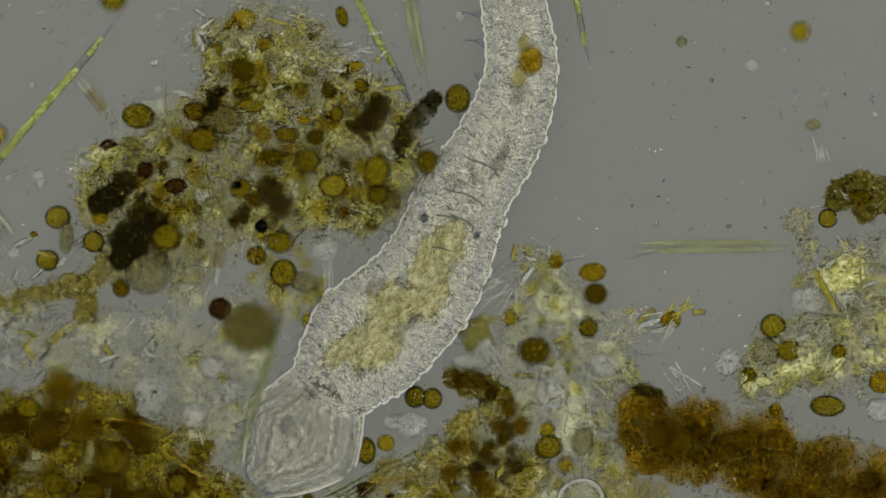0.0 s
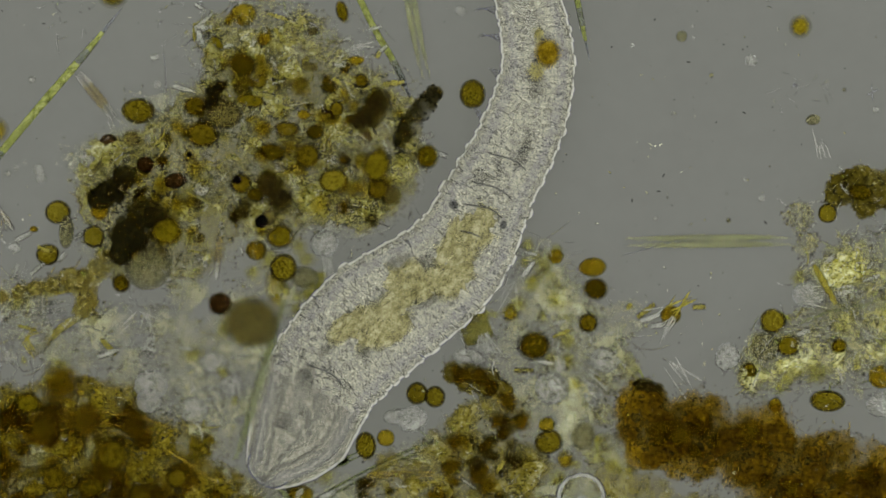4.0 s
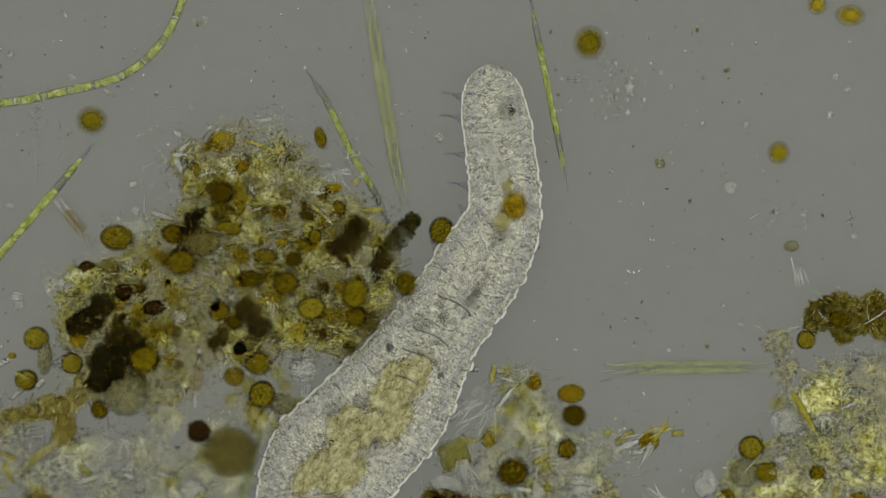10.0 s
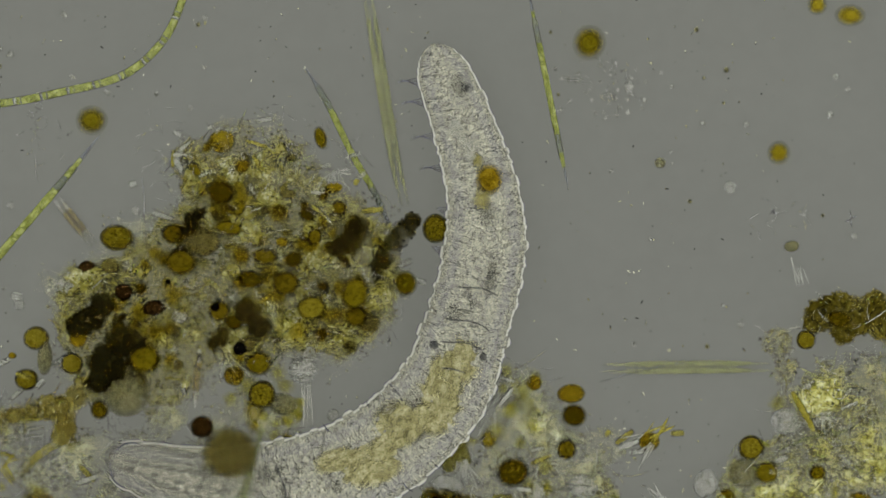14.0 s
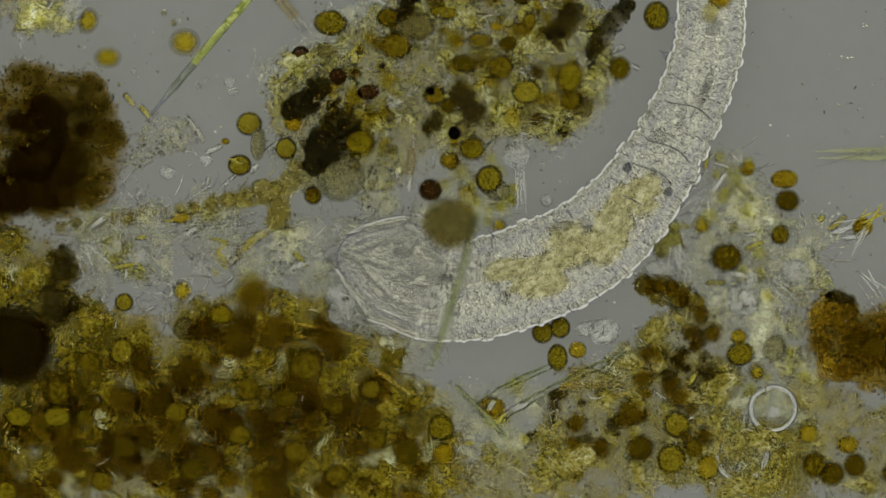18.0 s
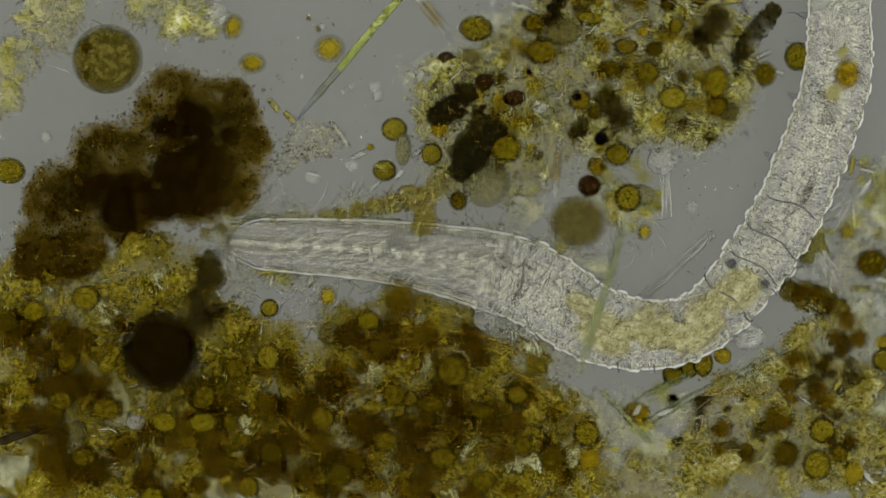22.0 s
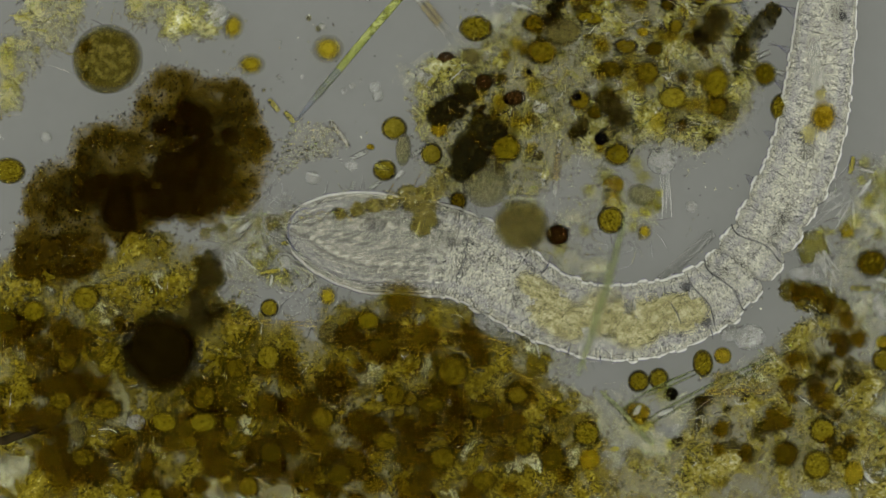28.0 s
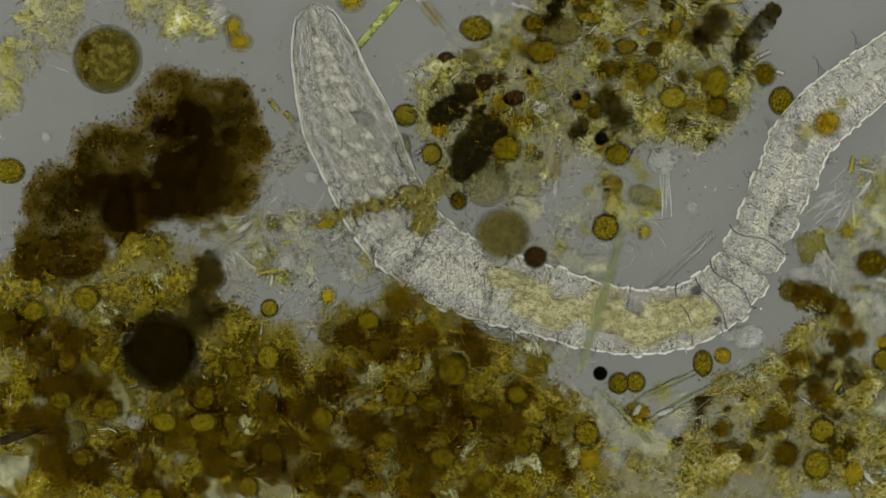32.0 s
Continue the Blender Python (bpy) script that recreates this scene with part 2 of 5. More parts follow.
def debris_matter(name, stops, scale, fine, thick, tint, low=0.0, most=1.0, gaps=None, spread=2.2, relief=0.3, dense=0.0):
    """Flocs of dead matter: where they lie thin, light comes through them stained; dense: how much the colour darkens
    with height, standing in for light lost in thick matter.
    """
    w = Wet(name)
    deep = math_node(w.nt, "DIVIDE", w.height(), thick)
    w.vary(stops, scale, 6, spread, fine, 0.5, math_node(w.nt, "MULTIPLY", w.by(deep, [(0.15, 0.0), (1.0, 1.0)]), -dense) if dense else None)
    w.relief(fine, relief, 0.012)
    cover = w.by(deep, [(0.0, low), (1.0, most)])
    stain = w.by(deep, [(0.03, 0.0), (0.7, 1.0)])
    if gaps:
        holes = w.by(noise_node(w.nt, w.coord, gaps[0], 5, 0.65, 0.6), [(gaps[1], gaps[3]), (gaps[2], 1.0)])
        cover, stain = math_node(w.nt, "MULTIPLY", cover, holes), math_node(w.nt, "MULTIPLY", stain, math_node(w.nt, "MULTIPLY_ADD", holes, 0.5, 0.5))
    return w.finish(cover, tint, 0.0, stain)


FLOC = debris_matter("olive_floc", [(0.0, (0.030, 0.0255, 0.0020)), (0.22, (0.102, 0.090, 0.0105)), (0.5, (0.192, 0.180, 0.042)), (0.76, (0.312, 0.308, 0.155)), (1.0, (0.55, 0.55, 0.42))],
                     21, 130, 0.07, (0.91, 0.855, 0.52), 0.0, 0.80, (11, 0.40, 0.58, 0.12), 3.4, 0.3, 0.06)
PALE_FLOC = debris_matter("pale_floc", [(0.0, (0.1134, 0.1089, 0.036)), (0.35, (0.2398, 0.2387, 0.112)), (0.65, (0.3726, 0.3751, 0.212)), (1.0, (0.6156, 0.627, 0.41))],
                          26, 130, 0.06, (0.97, 0.955, 0.87), 0.0, 0.64, (11, 0.40, 0.64, 0.18), 3.4)
GREEN_FLOC = debris_matter("green_floc", [(0.0, (0.07551, 0.06886, 0.005161)), (0.35, (0.1918, 0.1805, 0.0289)), (0.65, (0.337, 0.3265, 0.1135)), (1.0, (0.552, 0.564, 0.3922))],
                           26, 130, 0.055, (0.95, 0.93, 0.66), 0.0, 0.66, (12, 0.42, 0.62, 0.14), 3.0)
MOSS_FLOC = debris_matter("moss_floc", [(0.0, (0.0877, 0.08156, 0.007128)), (0.3, (0.2318, 0.2192, 0.03326)), (0.6, (0.4134, 0.4052, 0.1366)), (1.0, (0.7266, 0.7392, 0.4752))],
                          26, 130, 0.06, (0.94, 0.92, 0.66), 0.0, 0.66, (13, 0.42, 0.60, 0.12), 3.2)
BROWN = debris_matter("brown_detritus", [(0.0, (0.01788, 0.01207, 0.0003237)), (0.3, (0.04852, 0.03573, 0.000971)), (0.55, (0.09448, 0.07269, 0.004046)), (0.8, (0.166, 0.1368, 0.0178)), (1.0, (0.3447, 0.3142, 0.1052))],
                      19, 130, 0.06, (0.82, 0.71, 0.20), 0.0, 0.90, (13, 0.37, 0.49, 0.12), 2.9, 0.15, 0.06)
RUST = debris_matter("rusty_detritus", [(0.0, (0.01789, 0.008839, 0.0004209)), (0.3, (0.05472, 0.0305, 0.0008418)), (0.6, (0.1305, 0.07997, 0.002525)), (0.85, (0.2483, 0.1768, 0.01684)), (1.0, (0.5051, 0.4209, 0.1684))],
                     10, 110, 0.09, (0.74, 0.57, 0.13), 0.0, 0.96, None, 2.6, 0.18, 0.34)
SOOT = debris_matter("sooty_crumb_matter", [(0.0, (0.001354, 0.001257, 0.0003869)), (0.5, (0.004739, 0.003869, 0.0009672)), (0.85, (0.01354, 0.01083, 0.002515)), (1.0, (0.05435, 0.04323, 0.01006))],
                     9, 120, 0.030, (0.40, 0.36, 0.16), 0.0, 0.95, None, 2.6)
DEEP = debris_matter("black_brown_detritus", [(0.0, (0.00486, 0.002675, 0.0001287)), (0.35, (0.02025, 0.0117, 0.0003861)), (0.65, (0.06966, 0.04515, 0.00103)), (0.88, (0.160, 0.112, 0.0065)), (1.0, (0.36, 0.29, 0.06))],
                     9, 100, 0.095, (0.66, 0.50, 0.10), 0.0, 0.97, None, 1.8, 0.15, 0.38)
CRUMB = debris_matter("crumb_matter", [(0.0, (0.0144, 0.0108, 0.00072)), (0.3, (0.0432, 0.0336, 0.00264)), (0.6, (0.096, 0.0792, 0.0108)), (0.85, (0.18, 0.1584, 0.0456)), (1.0, (0.36, 0.336, 0.192))],
                      17, 130, 0.05, (0.78, 0.68, 0.28), 0.0, 0.95, None, 2.4, 0.2, 0.2)
STRAND = debris_matter("strand_matter", [(0.0, (0.030, 0.024, 0.003)), (0.4, (0.062, 0.050, 0.008)), (0.7, (0.105, 0.090, 0.024)), (1.0, (0.20, 0.185, 0.09))],
                       24, 120, 0.03, (0.82, 0.74, 0.36), 0.0, 0.80, None, 1.9, 0.2)
LOOSE = debris_matter("loose_detritus", [(0.0, (0.02115, 0.01624, 0.0009044)), (0.25, (0.06608, 0.05327, 0.003618)), (0.5, (0.122, 0.104, 0.0165)), (0.76, (0.200, 0.186, 0.080)), (1.0, (0.37, 0.36, 0.24))],
                      20, 130, 0.06, (0.89, 0.81, 0.38), 0.0, 0.88, (13, 0.40, 0.54, 0.10), 3.0, 0.2, 0.08)


def grain_matter(name, stops, cover=0.85):
    w = Wet(name)
    r = ramp_node(w.nt, stops, "CONSTANT")
    w.nt.links.new(w.island_shade(), r.inputs[0])
    mix = w.nt.nodes.new("ShaderNodeMixRGB")
    mix.blend_type = "MULTIPLY"
    mix.inputs[0].default_value = 0.8
    w.nt.links.new(r.outputs[0], mix.inputs[1])
    g = ramp_node(w.nt, [(0.3, 0.45), (0.7, 1.4)], "LINEAR")
    w.nt.links.new(noise_node(w.nt, w.coord, 120, 2), g.inputs[0])
    w.nt.links.new(g.outputs[0], mix.inputs[2])
    w.colour = mix.outputs[0]
    return w.finish(cover)


OLIVE_GRAINS = grain_matter("olive_grains", [(0.0, (0.055, 0.044, 0.008)), (0.16, (0.085, 0.068, 0.010)), (0.34, (0.17, 0.145, 0.035)), (0.52, (0.24, 0.22, 0.10)), (0.76, (0.33, 0.325, 0.24)), (0.84, (0.07, 0.066, 0.045)), (0.95, (0.15, 0.19, 0.03))], 0.30)
PALE_GRAINS = grain_matter("pale_grains", [(0.0, (0.162, 0.1512, 0.0504)), (0.2, (0.27, 0.2646, 0.1512)), (0.45, (0.3888, 0.3888, 0.2772)), (0.74, (0.1296, 0.1274, 0.0924)), (0.9, (0.2052, 0.189, 0.0336))], 0.40)
BROWN_GRAINS = grain_matter("brown_grains", [(0.0, (0.022, 0.015, 0.001)), (0.3, (0.035, 0.022, 0.001)), (0.55, (0.085, 0.060, 0.003)), (0.80, (0.15, 0.12, 0.015)), (0.94, (0.27, 0.24, 0.12))], 0.30)
SOOT_GRAINS = grain_matter("sooty_grains", [(0.0, (0.006, 0.004, 0.0005)), (0.45, (0.020, 0.013, 0.001)), (0.8, (0.065, 0.045, 0.004)), (0.95, (0.18, 0.15, 0.06))], 0.35)


def fibre_matter(name, stops, cover, scale=9.0):
    w = Wet(name)
    w.vary(stops, scale, 4, 2.4, scale * 7)
    w.relief(scale * 6, 0.4, 0.004)
    return w.finish(cover)


HAIRS = grain_matter("fine_hairs", [(0.0, (0.26, 0.26, 0.235)), (0.4, (0.36, 0.36, 0.32)), (0.75, (0.22, 0.205, 0.09)), (0.94, (0.17, 0.23, 0.05))], 0.24)
# Colour of the dark copies that give pale hairs a shaded edge.
HAIR_SHADES = grain_matter("hair_shade_copies", [(0.0, (0.045, 0.045, 0.05)), (0.5, (0.07, 0.068, 0.06)), (0.8, (0.05, 0.04, 0.01))], 0.16)
GOLD_HAIRS = grain_matter("golden_hairs", [(0.0, (0.14, 0.11, 0.012)), (0.35, (0.24, 0.21, 0.06)), (0.6, (0.05, 0.035, 0.002)), (0.8, (0.38, 0.37, 0.29))], 0.35)
GREEN_FIBRE = fibre_matter("green_fibre", [(0.0, (0.030, 0.036, 0.003)), (0.28, (0.108, 0.122, 0.016)), (0.55, (0.198, 0.216, 0.048)), (1.0, (0.40, 0.43, 0.20))], 0.66, 85.0)
FAINT_GREEN = fibre_matter("faint_green_fibre", [(0.0, (0.125, 0.128, 0.025)), (0.5, (0.225, 0.232, 0.075)), (1.0, (0.38, 0.39, 0.20))], 0.22, 30.0)
SLATE = fibre_matter("slate_fibre", [(0.0, (0.045, 0.050, 0.055)), (0.5, (0.085, 0.090, 0.095)), (1.0, (0.16, 0.165, 0.16))], 0.55, 30.0)
EDGE = fibre_matter("dark_fibre_edge", [(0.0, (0.035, 0.038, 0.022)), (1.0, (0.085, 0.09, 0.055))], 0.30)
JOINT = fibre_matter("filament_joint", [(0.0, (0.06, 0.066, 0.075)), (1.0, (0.14, 0.145, 0.16))], 0.70)
CLEAR_FIBRE = fibre_matter("clear_fibre", [(0.0, (0.13, 0.13, 0.12)), (0.5, (0.24, 0.24, 0.205)), (1.0, (0.44, 0.44, 0.38))], 0.40)
YELLOW_FIBRE = fibre_matter("yellow_fibre", [(0.0, (0.09, 0.072, 0.005)), (0.5, (0.19, 0.165, 0.022)), (1.0, (0.34, 0.31, 0.11))], 0.60)
AMBER_FIBRE = fibre_matter("amber_fibre", [(0.0, (0.05, 0.028, 0.002)), (0.5, (0.12, 0.085, 0.009)), (1.0, (0.24, 0.19, 0.06))], 0.42)
GREY_FIBRE = fibre_matter("grey_fibre", [(0.0, (0.05, 0.05, 0.055)), (0.5, (0.11, 0.11, 0.115)), (1.0, (0.22, 0.22, 0.215))], 0.35)
OLIVE_FIBRE = fibre_matter("olive_fibre", [(0.0, (0.042, 0.050, 0.016)), (0.5, (0.092, 0.104, 0.038)), (1.0, (0.20, 0.22, 0.11))], 0.50)
BLACK_FIBRE = fibre_matter("black_fibre", [(0.0, (0.00337, 0.00225, 0.00113)), (1.0, (0.0225, 0.0168, 0.00675))], 1.0)


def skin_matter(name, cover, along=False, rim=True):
    """Body wall: grainy, with painted wrinkles; a bright halo line and a dark shade line along the flank are put into
    the colour; along: drawn out in long folds.
    """
    w = Wet(name)
    shape = w.nt.nodes.new("ShaderNodeTexCoord").outputs["Generated"]
    if not along:
        w.apart()
    stops = [(0.0, (0.092, 0.088, 0.082)), (0.3, (0.146, 0.142, 0.121)), (0.55, (0.202, 0.197, 0.150)), (0.8, (0.275, 0.268, 0.197)), (1.0, (0.43, 0.42, 0.34))]
    if along:
        stops = [(p, tuple(v * (0.72 + 0.45 * p) for v in c)) for p, c in stops]
    w.vary(stops, 85, 6, 3.0, 300)
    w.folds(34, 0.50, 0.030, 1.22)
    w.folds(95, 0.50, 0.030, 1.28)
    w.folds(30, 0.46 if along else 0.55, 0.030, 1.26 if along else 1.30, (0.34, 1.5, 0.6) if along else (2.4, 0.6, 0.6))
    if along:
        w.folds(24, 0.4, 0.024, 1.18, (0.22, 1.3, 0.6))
    w.relief(220, 0.5, 0.003)
    inner = w.by(w.near, [(0.0, 0.62), (0.03, 0.50), (0.07, cover)]) if along else cover
    if not rim:
        return w.finish(inner)
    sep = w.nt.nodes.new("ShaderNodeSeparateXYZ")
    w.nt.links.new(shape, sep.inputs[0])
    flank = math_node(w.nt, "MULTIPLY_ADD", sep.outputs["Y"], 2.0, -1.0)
    # Greyer body cavity, then the bright rim halo and dark line outside it, painted.
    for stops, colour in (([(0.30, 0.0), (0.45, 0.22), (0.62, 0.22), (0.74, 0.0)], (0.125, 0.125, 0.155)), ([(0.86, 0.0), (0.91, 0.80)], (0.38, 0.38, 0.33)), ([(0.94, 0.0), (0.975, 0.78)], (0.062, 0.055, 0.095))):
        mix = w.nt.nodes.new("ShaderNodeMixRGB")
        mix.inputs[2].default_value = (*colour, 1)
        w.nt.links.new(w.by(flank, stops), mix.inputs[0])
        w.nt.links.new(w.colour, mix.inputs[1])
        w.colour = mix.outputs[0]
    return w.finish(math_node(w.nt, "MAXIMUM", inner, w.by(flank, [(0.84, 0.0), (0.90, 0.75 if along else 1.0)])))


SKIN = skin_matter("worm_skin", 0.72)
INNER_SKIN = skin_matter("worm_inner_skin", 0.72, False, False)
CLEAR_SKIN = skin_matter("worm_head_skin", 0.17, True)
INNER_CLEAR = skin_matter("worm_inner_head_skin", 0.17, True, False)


def gut_matter(name, stops, cover, scale, rim=(0.45, 1.0)):
    w = Wet(name)
    thick = w.radius()
    w.apart().vary(stops, scale, 5, 4.6, scale * 7)
    w.folds(scale, 0.35, 0.03, 1.15)
    w.relief(scale * 4, 0.5, 0.05)
    return w.finish(w.by(thick, [(rim[0], cover), (rim[1], 0.0)]))


GUT = gut_matter("gut_content", [(0.0, (0.11, 0.099, 0.033)), (0.5, (0.22, 0.2024, 0.088)), (1.0, (0.396, 0.374, 0.22))], 0.74, 3.0, (0.55, 1.0))
MEAL = gut_matter("swallowed_meal", [(0.0, (0.05, 0.030, 0.001)), (0.5, (0.115, 0.076, 0.002)), (1.0, (0.19, 0.14, 0.014))], 0.95, 2.0)
ORGAN = gut_matter("pale_organ", [(0.0, (0.20, 0.197, 0.16)), (0.5, (0.29, 0.286, 0.24)), (1.0, (0.42, 0.42, 0.37))], 0.28, 2.4)
PATCH = gut_matter("dusky_patch", [(0.0, (0.055, 0.053, 0.042)), (0.5, (0.10, 0.097, 0.078)), (1.0, (0.17, 0.166, 0.135))], 0.36, 2.0)
BRISTLE = fibre_matter("bristle_matter", [(0.0, (0.05, 0.05, 0.07)), (1.0, (0.11, 0.11, 0.14))], 0.6)

# ---- setting ----
ground = new("ground", mesh_of("ground", [(-3.2, -2.2, 0), (3.2, -2.2, 0), (3.2, 2.2, 0), (-3.2, 2.2, 0)], [(0, 1, 2, 3)], GLASS))
tagged(ground, "grey frosted glass of the lit microscope stage", "stage glass", kind="structure")


# ---- meshes ----
def ball(name, material, seed=0, amp=0.0, freq=1.5, around=20, rows=12, flat=1.0, rings=0.0, ring_count=3.0):
    """A unit ball with lumps; rings: furrows across its x axis."""
    rnd = Vector((seed * 3.1, seed * 1.7, seed * 5.3))
    verts, faces = [], []
    for i in range(rows + 1):
        th = math.pi * i / rows
        for j in range(around):
            ph = 2 * math.pi * j / around
            v = Vector((math.cos(th), math.sin(th) * math.cos(ph), math.sin(th) * math.sin(ph)))
            k = 1.0 + amp * noise.noise(v * freq + rnd) + amp * 0.5 * noise.noise(v * freq * 2.7 - rnd)
            if rings:
                k *= 1.0 + rings * math.cos(ring_count * 2 * math.pi * v.x * 0.5)
            verts.append((v.x * k, v.y * k, v.z * k * flat))
    for i in range(rows):
        for j in range(around):
            a, b = i * around + j, i * around + (j + 1) % around
            faces.append((a, a + around, b + around, b))
    return mesh_of(name, verts, faces, material)


def tube(name, points, radius, material, sides=7, taper=(1.0, 1.0), wobble=0.0, seed=0):
    """A round fibre through the points, thinner at its ends by the taper."""
    pts = [Vector(p) for p in points]
    verts, faces = [], []
    n = len(pts)
    rnd = random.Random(seed)
    for i, p in enumerate(pts):
        d = (pts[min(i + 1, n - 1)] - pts[max(i - 1, 0)]).normalized()
        side = d.cross(Vector((0, 0, 1))).normalized()
        up = side.cross(d)
        f = i / max(1, n - 1)
        r = radius * (taper[0] + (1 - taper[0]) * min(1, f * 4)) * (taper[1] + (1 - taper[1]) * min(1, (1 - f) * 4)) * (1 + wobble * rnd.uniform(-1, 1))
        for j in range(sides):
            a = 2 * math.pi * j / sides
            verts.append(p + side * math.cos(a) * r + up * math.sin(a) * r)
    for i in range(n - 1):
        for j in range(sides):
            a, b = i * sides + j, i * sides + (j + 1) % sides
            faces.append((a, b, b + sides, a + sides))
    faces.append(tuple(range(sides - 1, -1, -1)))
    faces.append(tuple((n - 1) * sides + j for j in range(sides)))
    return mesh_of(name, verts, faces, material)


def line(points, z, step=16.0, sway=0.0, seed=0):
    """Plan points joined by a smooth line, cut in short steps."""
    rnd = random.Random(seed)
    pts = [Vector((x, y)) for x, y in points]
    out = []
    for i in range(len(pts) - 1):
        p0, p1, p2, p3 = pts[max(0, i - 1)], pts[i], pts[i + 1], pts[min(len(pts) - 1, i + 2)]
        n = max(2, int((p2 - p1).length / step))
        for k in range(n):
            u = k / n
            q = 0.5 * (2 * p1 + (p2 - p0) * u + (2 * p0 - 5 * p1 + 4 * p2 - p3) * u * u + (3 * p1 - p0 - 3 * p2 + p3) * u ** 3)
            out.append(q)
    out.append(pts[-1])
    return [at(q.x + rnd.uniform(-sway, sway), q.y + rnd.uniform(-sway, sway), z) for q in out]
# ---- flocs and masses of detritus ----
def field(blobs, x, y, rough, seed):
    """How deep inside the mass a plan point lies: below zero outside."""
    best = -1.0
    for bx, by, r in blobs:
        best = max(best, 1.0 - math.hypot(x - bx, y - by) / r)
    if best < -0.8:
        return best
    v = Vector((x * 0.013 + seed, y * 0.013, seed))
    return best + rough * (noise.noise(v) + 0.7 * noise.noise(v * 2.7) + 0.5 * noise.noise(v * 7.1))


def clump(name, label, category, blobs, high, material, grains, count, sizes, seed, rough=0.30, step=7.0, fibres=None, threads=0, lift=0.0):
    """A mass of flocs that lies on the glass, with grains and threads of its own."""
    blobs = [tuple(numbers(b)) for b in blobs.split(",")]
    xs = [b[0] for b in blobs]
    ys = [b[1] for b in blobs]
    rm = max(b[2] for b in blobs) * 1.35
    x0, x1, y0, y1 = min(xs) - rm, max(xs) + rm, min(ys) - rm, max(ys) + rm
    nx, ny = int((x1 - x0) / step), int((y1 - y0) / step)
    base = at((x0 + x1) / 2, (y0 + y1) / 2)
    thing = new(name)
    thing.location = base
    tagged(thing, label, category)
    verts, index, deep = [], {}, {}
    for j in range(ny + 1):
        for i in range(nx + 1):
            f = field(blobs, x0 + i * step, y0 + j * step, rough, seed)
            if f > -0.06:
                deep[i, j] = f
                x, y = x0 + i * step, y0 + j * step
                lump = 0.72 + 0.5 * noise.noise(Vector((x * 0.02, y * 0.02, seed + 9.0))) + 0.3 * noise.noise(Vector((x * 0.06, y * 0.06, seed)))
                index[i, j] = len(verts)
                verts.append(at(x, y, max(0.002, high * min(1.0, max(f, 0.0) * 2.6) ** 0.6 * lump)) - base)
    faces = {}
    owner = {}
    for start in index:
        if start in owner:
            continue
        owner[start], todo = start, [start]
        while todo:
            i, j = todo.pop()
            for k in ((i + 1, j), (i - 1, j), (i, j + 1), (i, j - 1)):
                if k in index and k not in owner:
                    owner[k] = start
                    todo.append(k)
    for (i, j), a in index.items():
        q = [index.get((i + 1, j)), index.get((i + 1, j + 1)), index.get((i, j + 1))]
        if None not in q:
            faces.setdefault(owner[i, j], []).append((a, q[2], q[1], q[0]))
    most = max(len(f) for f in faces.values())
    for own, some in faces.items():
        if len(some) < max(10, most * 0.04):
            continue
        used = sorted({v for f in some for v in f})
        again = {v: n for n, v in enumerate(used)}
        part("matrix", mesh_of(name + "_matrix", [verts[v] for v in used], [[again[v] for v in f] for f in some], material), thing)
    rnd = random.Random(int(seed * 10))
    inside = [(k, f) for k, f in deep.items() if f > 0]
    gv, gf = [], []
    for n in range(count):
        (i, j), f = inside[rnd.randrange(len(inside))]
        x, y = x0 + (i + rnd.random() - 0.5) * step, y0 + (j + rnd.random() - 0.5) * step
        top = verts[index[i, j]].z
        s = rnd.uniform(*sizes) * 0.0005 * (1.6 if rnd.random() < 0.12 else 1.0)
        rods = rnd.random() < 0.16
        turn = Euler((rnd.uniform(-0.5, 0.5), rnd.uniform(-0.5, 0.5), rnd.uniform(0, 6.3))).to_matrix()
        size = Vector((s * rnd.uniform(1.8, 4.2), s * 0.28, s * 0.28)) if rods else Vector((s * rnd.uniform(0.7, 1.4), s * rnd.uniform(0.7, 1.2), s * 0.8))
        c = at(x, y, top + s * rnd.uniform(-0.2, 0.5)) - base
        k0 = len(gv)
        for lat, m in ((-1, 1), (-0.45, 5), (0.45, 5), (1, 1)):
            for q in range(m):
                a = 2 * math.pi * (q + (0.5 if lat > 0 else 0)) / m
                h = math.sqrt(max(0, 1 - lat * lat)) * (0.85 + 0.3 * rnd.random())
                gv.append(c + turn @ Vector((h * math.cos(a) * size.x, h * math.sin(a) * size.y, lat * size.z)))
        for q in range(5):
            a, b = k0 + 1 + q, k0 + 1 + (q + 1) % 5
            gf += [(k0, b, a), (a, b, b + 5, a + 5), (a + 5, b + 5, k0 + 11)]
    if count:
        tagged(part("litter", mesh_of(name + "_litter", gv, gf, grains), thing), kind="stuff")
    for n in range(threads):
        (i, j), f = inside[rnd.randrange(len(inside))]
        x, y = x0 + i * step, y0 + j * step
        a, l = rnd.uniform(0, 6.3), rnd.uniform(14, 45)
        z = verts[index[i, j]].z + 0.003
        bend = rnd.uniform(-6, 6)
        pts = line([(x, y), (x + l * 0.5 * math.cos(a) + bend, y + l * 0.5 * math.sin(a) - bend), (x + l * math.cos(a), y + l * math.sin(a))], z, 9)
        part("thread", tube(name + "_thread", [p - base for p in pts], rnd.uniform(0.0008, 0.0019), fibres[n % len(fibres)], 5, (0.5, 0.4)), thing)
    thing.location.z = lift
    return thing


